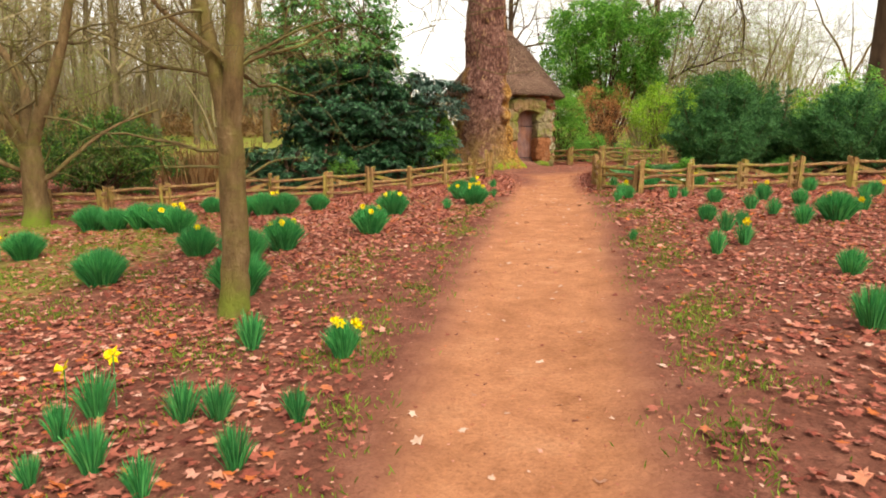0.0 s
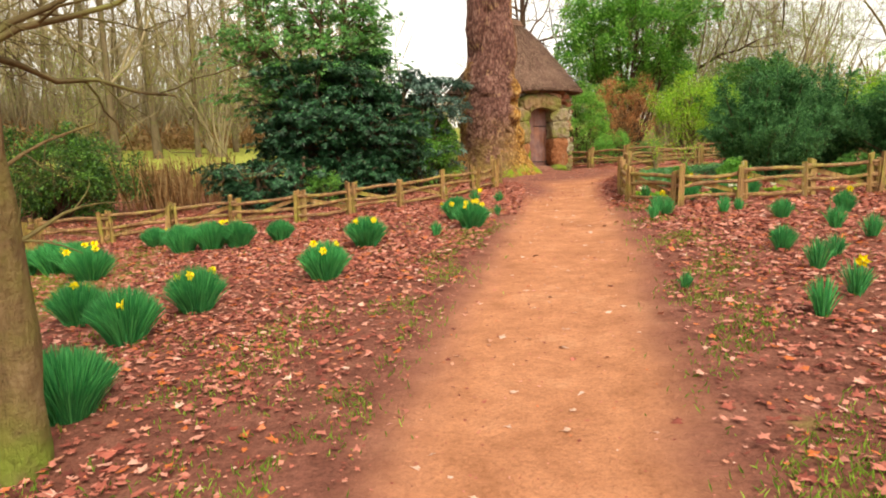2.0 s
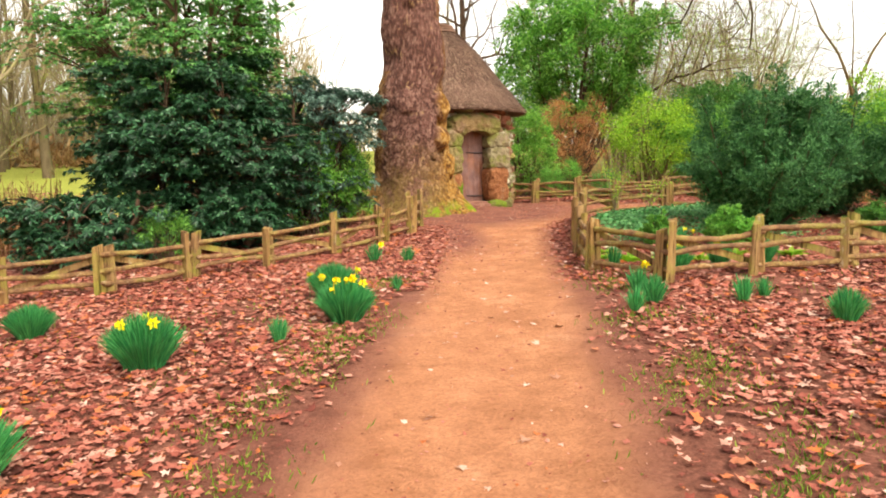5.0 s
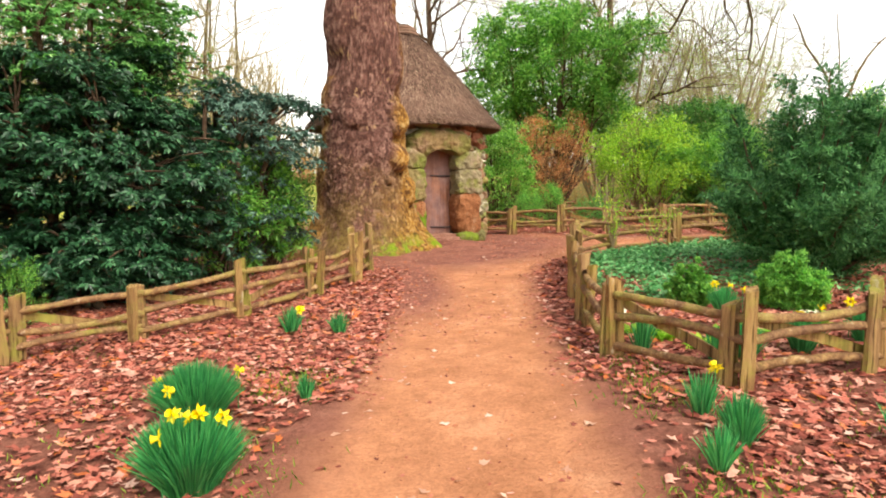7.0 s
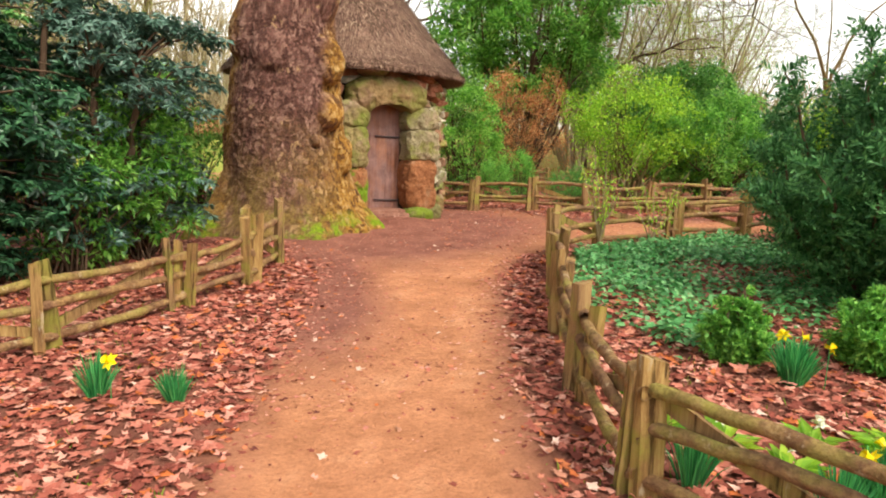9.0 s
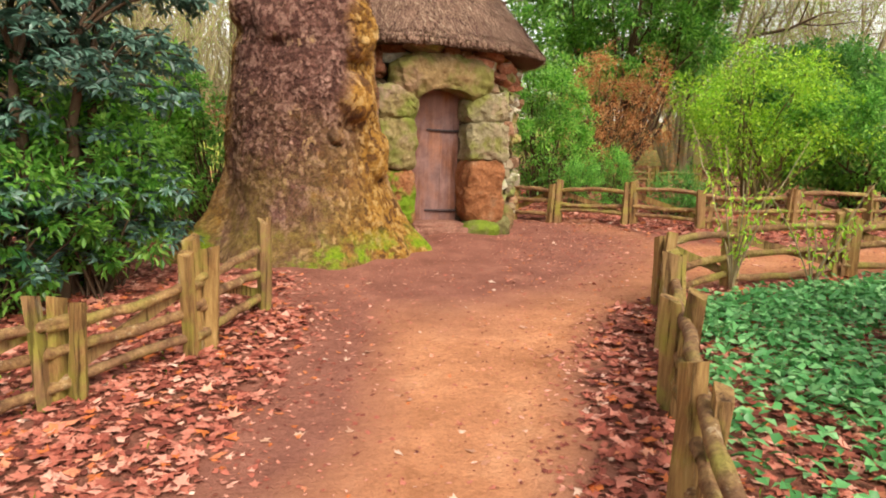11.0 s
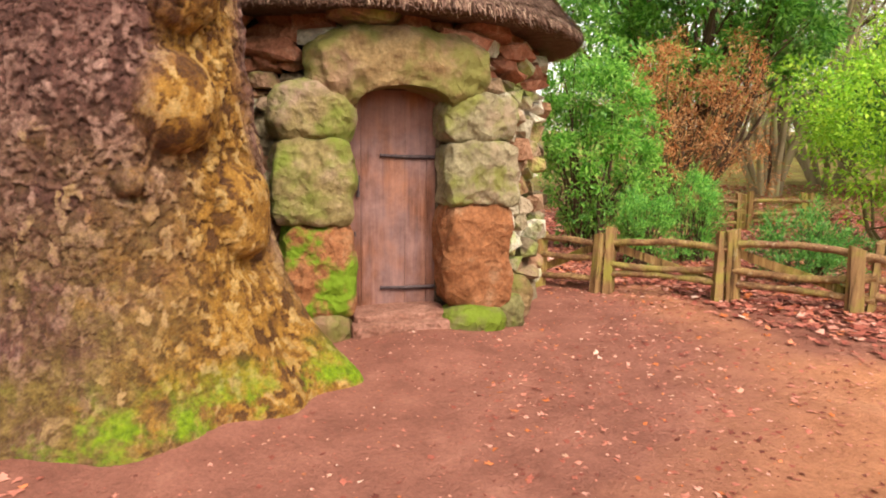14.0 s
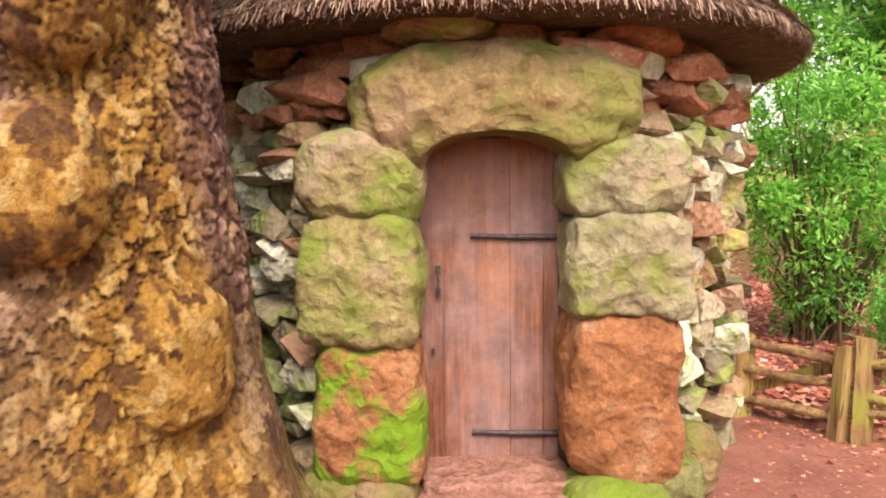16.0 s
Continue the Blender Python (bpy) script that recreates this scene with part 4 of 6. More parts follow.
def brace_mesh():
    bm = bmesh.new()
    bmesh.ops.create_cube(bm, size=1)
    bmesh.ops.subdivide_edges(bm, edges=[e for e in bm.edges if abs(e.verts[0].co.x - e.verts[1].co.x) > 0.5], cuts=6)
    for v in bm.verts:
        v.co.y *= 0.022
        v.co.z = v.co.z * 0.075 * (1 + 0.25 * noise.noise((v.co.x * 4, 0, 2))) + 0.012 * noise.noise((v.co.x * 3, 5, 0))
    me = bpy.data.meshes.new("brace")
    bm.to_mesh(me)
    bm.free()
    me.materials.append(WOOD_POST)
    return me


BRACE = brace_mesh()


def build_fence(pts, seed, label, heights=(0.13, 0.31, 0.49), tall=(), bare=()):
    rng = random.Random(seed)
    x0, y0 = pts[0]
    z0 = lz(x0, y0)
    fence = thing("fence", pose(x0, y0, z0), label, "fence", "low cleft chestnut fences")
    for i, (x, y) in enumerate(pts):
        a, b = pts[max(i - 1, 0)], pts[min(i + 1, len(pts) - 1)]
        ang = math.atan2(b[1] - a[1], b[0] - a[0])
        ux, uy = math.cos(ang), math.sin(ang)
        z = lz(x, y)
        k = rng.choice((2, 2, 3))
        offs = ((-0.085, 0.0), (0.0, 0.03), (0.085, -0.012)) if k == 3 else ((-0.058, -0.018), (0.06, 0.018))
        for s, t in (() if i in bare else offs):
            m = pose(x - x0 + ux * s - uy * t, y - y0 + uy * s + ux * t, z - z0 + rng.uniform(-0.03, 0.03), rng.uniform(-3, 3), rng.uniform(-3, 3), rng.uniform(0, 360))
            put("post", rng.choice(STAKES), fence, m @ Matrix.Diagonal((1, 1, 1.18 if i in tall else 1, 1)))
        if i + 1 < len(pts):
            x2, y2 = pts[i + 1]
            z2 = lz(x2, y2)
            span = math.dist((x, y), (x2, y2))
            yaw = math.degrees(math.atan2(y2 - y, x2 - x))
            for h in heights:
                p, q = z + h + rng.uniform(-0.035, 0.035), z2 + h + rng.uniform(-0.035, 0.035)
                tilt = -math.degrees(math.atan2(q - p, span))
                m = pose((x + x2) / 2 - x0, (y + y2) / 2 - y0, (p + q) / 2 - z0, rng.choice((0, 180)), tilt, yaw) @ Matrix.Diagonal((span + 0.14, 1, 1, 1))
                put("rail", rng.choice(RAILS), fence, m)
            up = rng.random() < 0.5
            p, q = (z + heights[0], z2 + heights[2] - 0.02) if up else (z + heights[2] - 0.02, z2 + heights[0])
            m = pose((x + x2) / 2 - x0 - 0.05 * math.sin(math.radians(yaw)), (y + y2) / 2 - y0 + 0.05 * math.cos(math.radians(yaw)), (p + q) / 2 - z0, 0, -math.degrees(math.atan2(q - p, span)), yaw) @ Matrix.Diagonal((span + 0.05, 1, 1, 1))
            put("brace", BRACE, fence, m)
    return fence


LEFT_FENCE = [(-14.2, 11.0), (-12.9, 11.6), (-11.6, 12.0), (-10.4, 12.4), (-9.2, 12.8), (-8.1, 13.2), (-7.0, 13.5), (-5.9, 13.85), (-4.8, 14.05), (-3.74, 14.25), (-2.58, 14.5), (-1.74, 15.1), (-0.82, 15.6), (0.03, 16.35), (0.70, 17.3), (1.18, 18.05), (1.36, 19.0)]
SIDE_FENCE = [(4.58, 19.0), (4.32, 18.1), (4.0, 17.1), (3.70, 16.1), (3.47, 15.05), (3.35, 14.05), (3.9, 13.16)]
FRONT_FENCE = [(3.98, 13.14), (4.97, 13.28), (6.05, 13.35), (7.15, 13.4), (8.3, 13.4), (9.4, 13.4), (10.5, 13.35), (11.6, 13.3), (12.8, 13.2)]
FAR_FENCE = [(4.66, 19.05), (5.4, 19.6), (6.6, 19.9), (7.8, 20.1), (9.0, 20.3), (10.2, 20.5), (11.4, 20.6)]
BACK_FENCE = [(3.9, 24.3), (4.58, 23.95), (5.6, 23.45), (6.55, 22.95), (7.65, 22.8), (8.8, 22.8), (10.0, 22.9), (11.2, 23.0), (12.4, 23.1)]
WOOD_FENCE = [(6.7, 28.2), (7.6, 28.5), (8.7, 28.7)]


# ---- shrubs and trees ----
def shrub(name, x, y, radii, top, mat, label, seed, clumps, per, leaf, stem=BARK_DARK, style="whorl", category="shrub", base=None, low=0.0, group="", part_name="foliage", out=0.75, taper=0.0, stems=46):
    """An evergreen: forked stems and a crown of many separate leaves in clumps."""
    rng = np.random.default_rng(seed)
    z0 = lz(x, y)
    rx, ry = radii
    ob = thing(name, pose(x, y, z0), label, category, group)
    hgt = top - z0
    cz = low + (hgt - low) / 2
    dirs = unit(rng.normal(0, 1, (clumps, 3)))
    rad = rng.uniform(0.45, 1.0, clumps) ** out
    wob = np.array([0.82 + 0.42 * noise.noise((d[0] * 1.7 + seed, d[1] * 1.7, d[2] * 2.0)) for d in dirs])
    c = dirs * rad[:, None] * wob[:, None] * np.array([rx, ry, (hgt - low) / 2]) * 1.12 + np.array([0, 0, cz])
    c[:, 2] = np.maximum(c[:, 2], 0.08 + low * 0.6)
    c[:, :2] *= (1 + taper * 0.4 - taper * np.clip(c[:, 2:] / hgt, 0, 1))
    # stems
    pile = Pile()
    for k in range(min(clumps, stems)):
        tip = c[k]
        n = 5
        u = np.linspace(0, 1, n)[:, None]
        foot = np.array([rng.normal(0, 0.1), rng.normal(0, 0.1), -0.1])
        mid = foot * (1 - u) + tip * u
        mid[:, 2] += 0.25 * hgt * (u * (1 - u))[:, 0] * 0.6
        mid[1:-1] += rng.normal(0, 0.04 * rx, (n - 2, 3))
        pile.add(*tube_arrays(mid, np.linspace(0.004 + 0.018 * rx, 0.003 + 0.002 * rx, n), 4))
    put("stem_work", pile.mesh("stem_work", stem), ob)["kind"] = "stuff"
    # leaves
    L, W = leaf
    cr = rng.uniform(0.14, 0.32, clumps) * (rx / 1.5) ** 0.5
    ci = np.repeat(np.arange(clumps), per)
    N = len(ci)
    if style == "whorl":
        d = unit(rng.normal(0, 1, (N, 3)) + 0.6 * unit(c[ci] - np.array([0, 0, cz * 0.7])) + np.array([0, 0, 0.25]))
        p = c[ci] + d * (cr[ci] * rng.uniform(0.2, 1.05, N))[:, None]
        ahead = unit(d + rng.normal(0, 0.55, (N, 3)) + np.array([0, 0, -0.2]))
        up = unit(np.array([0, 0, 1.0]) + rng.normal(0, 0.45, (N, 3)))
        me = leaves_mesh(part_name, p, ahead, up, L * rng.uniform(0.65, 1.25, N), W * rng.uniform(0.7, 1.2, N), mat, 0.18, 0.12)
    else:
        # sprays: feathery shoots with needles on both sides
        per_spray = 14
        M = N // per_spray
        si = rng.integers(0, clumps, M)
        d = unit(rng.normal(0, 0.8, (M, 3)) + 1.0 * unit(c[si] - np.array([0, 0, cz * 0.5])) + np.array([0, 0, 0.45]))
        p0 = c[si] + rng.normal(0, 0.5, (M, 3)) * cr[si][:, None]
        sl = rng.uniform(0.14, 0.34, M) * (0.6 + 0.4 * rx) * (1 + 0.6 * taper)
        u = np.tile(np.linspace(0.05, 1, per_spray), M)
        s = np.repeat(np.arange(M), per_spray)
        arch = np.array([0, 0, -0.12])
        p = p0[s] + d[s] * (u * sl[s])[:, None] + arch * (u ** 2 * sl[s])[:, None]
        across = unit(np.cross(d, rng.normal(0, 1, (M, 3))))[s] * np.where(np.arange(len(s)) % 2, 1, -1)[:, None]
        ahead = unit(across + d[s] * 0.9 + rng.normal(0, 0.2, (len(s), 3)))
        up = unit(np.array([0, 0, 1.0]) + rng.normal(0, 0.4, (len(s), 3)))
        me = leaves_mesh(part_name, p, ahead, up, L * (1.15 - 0.6 * u) * rng.uniform(0.8, 1.2, len(s)), W, mat, 0.1)
    put(part_name, me, ob)["kind"] = "stuff"
    return ob


def rhododendron(x, y, radii, low, top, mat, label, seed, boughs, whorls, leaf, name="rhododendron"):
    """Tiers of flat drooping boughs, each set with whorls of long leaves, on crooked stems."""
    rng = np.random.default_rng(seed)
    z0 = lz(x, y)
    hgt = top - z0
    ob = thing(name, pose(x, y, z0), label, "shrub")
    rx, ry = radii
    dirs = unit(rng.normal(0, 1, (boughs, 3)) * np.array([1, 1, 0.9]))
    shell = rng.uniform(0.5, 1.0, boughs) ** 0.6
    wob = np.array([0.88 + 0.4 * noise.noise((d[0] * 1.6 + seed, d[1] * 1.6, d[2] * 2.2)) for d in dirs])
    c = dirs * (shell * wob)[:, None] * np.array([rx, ry, (hgt - low) / 2]) + np.array([0, 0, low + (hgt - low) / 2])
    c[:, 2] = np.maximum(c[:, 2], low + rng.uniform(0, 0.3, boughs))
    out = dirs * np.array([1, 1, 0])
    out = unit(out + rng.normal(0, 0.25, (boughs, 3)) * np.array([1, 1, 0]))
    side = np.stack([-out[:, 1], out[:, 0], np.zeros(boughs)], -1)
    size = rng.uniform(0.3, 0.62, boughs) * (rx / 2.4) ** 0.4
    # stems: a few crooked leaders, then a branch to every bough
    pile = Pile()
    lead = []
    for k in range(9):
        a = k * 0.7 + rng.uniform(-0.3, 0.3)
        foot = np.array([0.25 * math.cos(a), 0.25 * math.sin(a), -0.15])
        tip = np.array([rx * 0.5 * math.cos(a), ry * 0.5 * math.sin(a), hgt * rng.uniform(0.5, 0.8)])
        u = np.linspace(0, 1, 8)[:, None]
        line = foot * (1 - u) + tip * u + rng.normal(0, 0.07, (8, 3)) * u
        pile.add(*tube_arrays(line, np.linspace(0.07, 0.03, 8), 7))
        lead.append(line)
    lead = np.concatenate(lead)
    for k in range(boughs):
        d = np.linalg.norm(lead - c[k], axis=1) + 0.6 * np.abs(lead[:, 2] - c[k, 2] * 0.8)
        foot = lead[np.argmin(d)]
        u = np.linspace(0, 1, 5)[:, None]
        line = foot * (1 - u) + (c[k] + out[k] * size[k] * 0.5) * u
        line[:, 2] += 0.12 * np.sin(u[:, 0] * math.pi)
        pile.add(*tube_arrays(line, np.linspace(0.02, 0.006, 5), 4))
    put("stem_work", pile.mesh("stem_work", BARK_DARK), ob)["kind"] = "stuff"
    # whorls on the boughs
    bi = np.repeat(np.arange(boughs), whorls)
    n = len(bi)
    a, r = rng.uniform(0, 2 * np.pi, n), np.sqrt(rng.uniform(0, 1, n))
    w = c[bi] + (out[bi] * (r * np.cos(a) * 1.15)[:, None] + side[bi] * (r * np.sin(a))[:, None]) * size[bi][:, None]
    w[:, 2] += -0.28 * size[bi] * r ** 2 + rng.normal(0, 0.05, n)
    w[:, 2] = np.maximum(w[:, 2], 0.06)
    axis = unit(np.array([0, 0, 1.0]) + out[bi] * 0.35 + rng.normal(0, 0.25, (n, 3)))
    per = 10
    k = np.repeat(np.arange(n), per)
    N = len(k)
    spin = np.tile(np.arange(per) * 2 * np.pi / per, n) + rng.normal(0, 0.25, N)
    e1 = unit(np.cross(axis, rng.normal(0, 1, (n, 3))))
    e2 = np.cross(axis, e1)
    ahead = e1[k] * np.cos(spin)[:, None] + e2[k] * np.sin(spin)[:, None] + axis[k] * rng.uniform(-0.5, 0.35, N)[:, None]
    up = axis[k] + rng.normal(0, 0.2, (N, 3))
    L, W = leaf
    young = np.repeat(rng.uniform(0.7, 1.2, n), per)
    me = leaves_mesh("foliage", w[k], ahead, up, L * young * rng.uniform(0.75, 1.1, N), W * young, mat, 0.16, 0.18)
    put("foliage", me, ob)["kind"] = "stuff"
    return ob


def yew(x, y, spread, top, mat, label, seed, leaders, shoots, needle, name="yew"):
    """An upright conifer: many rising leaders with feathered side shoots."""
    rng = np.random.default_rng(seed)
    z0 = lz(x, y)
    hgt = top - z0
    ob = thing(name, pose(x, y, z0), label, "conifer")
    pile = Pile()
    P, A, S = [], [], []
    for q in range(leaders):
        a = q * 2.4 + rng.uniform(-0.4, 0.4)
        f = math.sqrt((q + 0.5) / leaders)
        reach = spread * f * rng.uniform(0.75, 1.15)
        tall = hgt * (1.0 - 0.64 * f ** 1.5) * rng.uniform(0.82, 1.05)
        u = np.linspace(0, 1, 9)[:, None]
        flat = np.array([math.cos(a), math.sin(a), 0])
        line = flat * reach * u ** 0.75 + np.array([0, 0, 1.0]) * (tall * u - 0.05) + rng.normal(0, 0.03, (9, 3)) * u
        pile.add(*tube_arrays(line, np.linspace(0.035, 0.006, 9), 5))
        n = shoots
        t = rng.uniform(0.06, 1.0, n)
        at = np.stack([np.interp(t, u[:, 0], line[:, k]) for k in range(3)], -1)
        b = rng.uniform(0, 2 * np.pi, n)
        way = unit(np.stack([np.cos(b), np.sin(b), rng.uniform(0.15, 1.2, n)], -1) + flat * 0.45)
        L = (0.25 + 0.34 * (1 - t)) * rng.uniform(0.6, 1.15, n) * (spread / 1.3) ** 0.75
        P.append(at)
        A.append(way)
        S.append(L)
    P, A, S = np.concatenate(P), np.concatenate(A), np.concatenate(S)
    put("stem_work", pile.mesh("stem_work", BARK_DARK), ob)["kind"] = "stuff"
    # needles stand in two rows along every shoot and its forks
    per = 26
    k = np.repeat(np.arange(len(P)), per)
    u = np.tile(np.linspace(0.05, 1, per), len(P))
    cross = unit(np.cross(A, rng.normal(0, 1, (len(P), 3))))
    fork = cross[k] * (np.sin(u * 9 + k)[:, None] * 0.16 * u[:, None])
    p = P[k] + (A[k] + fork) * (u * S[k])[:, None] + np.array([0, 0, -0.1]) * (u ** 2 * S[k])[:, None]
    p[:, 2] = np.maximum(p[:, 2], 0.03)
    ahead = cross[k] * np.where(np.arange(len(k)) % 2, 1, -1)[:, None] + A[k] * 0.8 + rng.normal(0, 0.25, (len(k), 3))
    up = np.array([0, 0, 1.0]) + rng.normal(0, 0.5, (len(k), 3))
    L, W = needle
    put("foliage", leaves_mesh("foliage", p, ahead, up, L * (1.15 - 0.55 * u) * rng.uniform(0.8, 1.2, len(k)), W, mat, 0.1), ob)["kind"] = "stuff"
    return ob


def sapling(x, y, top, shoots, seed):
    """Thin tan shoots from one foot, hung with small opening leaves."""
    rng = np.random.default_rng(seed)
    z0 = lz(x, y)
    hgt = top - z0
    ob = thing("sapling", pose(x, y, z0), "thin tan sapling shoots with yellow-green opening leaves", "sapling", "saplings along the bed")
    P, A = [], []
    for k in range(shoots):
        a = k * 2.4 + rng.uniform(-0.5, 0.5)
        u = np.linspace(0, 1, 9)[:, None]
        reach, tall = rng.uniform(0.15, 0.6), hgt * rng.uniform(0.55, 1.0)
        line = np.array([math.cos(a), math.sin(a), 0]) * reach * u ** 1.3 + np.array([0, 0, tall]) * u + rng.normal(0, 0.012, (9, 3)) * u
        line[0, 2] = -0.05
        put("shoot", np_mesh("shoot", *tube_arrays(line, np.linspace(0.009, 0.003, 9), 5), TWIG_FAR, True), ob)
        n = 34
        t = rng.uniform(0.3, 1, n)
        q = np.stack([np.interp(t, u[:, 0], line[:, c]) for c in range(3)], -1) + rng.normal(0, 0.035, (n, 3))
        P.append(q)
        A.append(rng.normal(0, 0.6, (n, 3)) + np.array([0, 0, -0.7]))
    P, A = np.concatenate(P), np.concatenate(A)
    put("foliage", leaves_mesh("foliage", P, A, rng.normal(0, 1, (len(P), 3)), rng.uniform(0.03, 0.075, len(P)), 0.024, SPRING, 0.2, 0.1), ob)["kind"] = "stuff"
    return ob


def reeds(name, x, y, radii, hgt, count, mat, label, seed, category, width=0.012):
    """A stand of upright dry stalks with short side shoots."""
    rng = np.random.default_rng(seed)
    z0 = lz(x, y)
    ob = thing(name, pose(x, y, z0), label, category)
    p = rng.normal(0, 0.45, (count, 2)) * np.array(radii)
    base = np.concatenate([p, (land(p[:, 0] + x, p[:, 1] + y) - z0 - 0.05)[:, None]], 1)
    way = unit(np.concatenate([p * 0.12 + rng.normal(0, 0.16, (count, 2)), np.ones((count, 1))], 1))
    L = hgt * rng.uniform(0.45, 1.1, count)
    put("reed_mass", leaves_mesh("reed_mass", base, way, rng.normal(0, 1, (count, 3)), L, width * 1.6, mat, 0.3, 0.05), ob)["kind"] = "stuff"
    k = rng.integers(0, count, count * 6)
    u = rng.uniform(0.3, 1, count * 6)
    q = base[k] + way[k] * (u * L[k])[:, None]
    w2 = unit(way[k] + rng.normal(0, 0.6, (count * 6, 3)))
    put("dry_foliage", leaves_mesh("dry_foliage", q, w2, rng.normal(0, 1, (count * 6, 3)), rng.uniform(0.08, 0.28, count * 6) * hgt / 2, width * 1.5, mat, 0.2, 0.15), ob)["kind"] = "stuff"
    return ob


def bare_tree(seed, hgt, radius, lean=0.05, levels=3, kids=5, mat=BARK_GREY, twig=TWIG_FAR, first=0.3, spread=0.5, twigs=0, name="bare_tree", label="tall leafless winter tree with fine twigs", flare=1.35, category="tree"):
    """A leafless tree about its own foot: trunk, limbs, fine twigs."""
    rng = np.random.default_rng(seed)
    ob = thing(name, pose(0, 0, -200), label, category, "bare trees of the wood" if name == "bare_tree" else "")
    n = 10
    u = np.linspace(0, 1, n)
    pts = np.stack([lean * hgt * u * rng.normal() + 0.02 * hgt * np.cumsum(rng.normal(0, 0.3, n)) * u, lean * hgt * u * rng.normal() + 0.02 * hgt * np.cumsum(rng.normal(0, 0.3, n)) * u, hgt * u - 0.2], -1)
    rad = radius * (1 - 0.75 * u) * (1 + (flare - 1) * np.exp(-u * 12))
    put("trunk", np_mesh("trunk", *tube_arrays(pts, rad, 10, 0, 0.05, rng), mat, True), ob)
    limbs = Pile()
    for k in range(kids * 2 + 3):
        q = rng.uniform(first, 1.0)
        i = min(int(q * (n - 1)), n - 2)
        p = pts[i] + (pts[i + 1] - pts[i]) * (q * (n - 1) - i)
        a = rng.uniform(0, 2 * np.pi)
        way = unit(np.array([math.cos(a), math.sin(a), rng.uniform(0.3, 1.2)]))
        grow(limbs, rng, p, way, hgt * rng.uniform(0.22, 0.4) * (1.25 - 0.6 * q), rad[i] * 0.45, levels, kids, spread, 0.03, 5)
    put("branch_work", limbs.mesh("branch_work", twig), ob)["kind"] = "stuff"
    if twigs:
        # the fine haze of the last twigs
        v = np.concatenate(limbs.v)
        q = v[rng.integers(0, len(v), twigs)] + rng.normal(0, 0.12, (twigs, 3))
        way = unit(rng.normal(0, 0.7, (twigs, 3)) + np.array([0, 0, 0.5]))
        put("twig_work", leaves_mesh("twig_work", q, way, rng.normal(0, 1, (twigs, 3)), rng.uniform(0.3, 0.9, twigs) * hgt / 16, 0.014 * hgt / 16, twig), ob)["kind"] = "stuff"
    return ob


def coppice(seed, hgt, stems):
    """Several crooked stems that fan out from one foot, dense with olive twigs."""
    rng = np.random.default_rng(seed)
    ob = thing("hazel_tree", pose(0, 0, -200), "many-stemmed bare tree with olive yellow twigs", "tree", "hazels beyond the hut")
    twig = Pile()
    for k in range(stems):
        a = k * 2.4 + rng.uniform(-0.3, 0.3)
        lean = rng.uniform(0.12, 0.5)
        d = unit(np.array([lean * math.cos(a), lean * math.sin(a), 1.0]))
        line = [np.array([0.2 * math.cos(a), 0.2 * math.sin(a), -0.2])]
        for _ in range(9):
            d = unit(d + rng.normal(0, 0.13, 3) + np.array([0, 0, 0.05]))
            line.append(line[-1] + d * hgt / 9 * rng.uniform(0.8, 1.1))
        line = np.array(line)
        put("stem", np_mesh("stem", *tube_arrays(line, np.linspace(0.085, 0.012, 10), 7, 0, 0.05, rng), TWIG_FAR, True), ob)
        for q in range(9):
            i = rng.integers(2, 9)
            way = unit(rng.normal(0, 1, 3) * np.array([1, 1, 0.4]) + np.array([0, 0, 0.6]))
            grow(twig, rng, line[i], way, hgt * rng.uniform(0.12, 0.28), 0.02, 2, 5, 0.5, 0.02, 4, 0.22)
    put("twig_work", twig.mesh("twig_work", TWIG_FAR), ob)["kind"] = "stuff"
    v = np.concatenate(twig.v)
    n = 5200
    q = v[rng.integers(0, len(v), n)] + rng.normal(0, 0.1, (n, 3))
    put("bud_work", leaves_mesh("bud_work", q, rng.normal(0, 1, (n, 3)), rng.normal(0, 1, (n, 3)), rng.uniform(0.03, 0.08, n), 0.03, SPRING), ob)["kind"] = "stuff"
    return ob


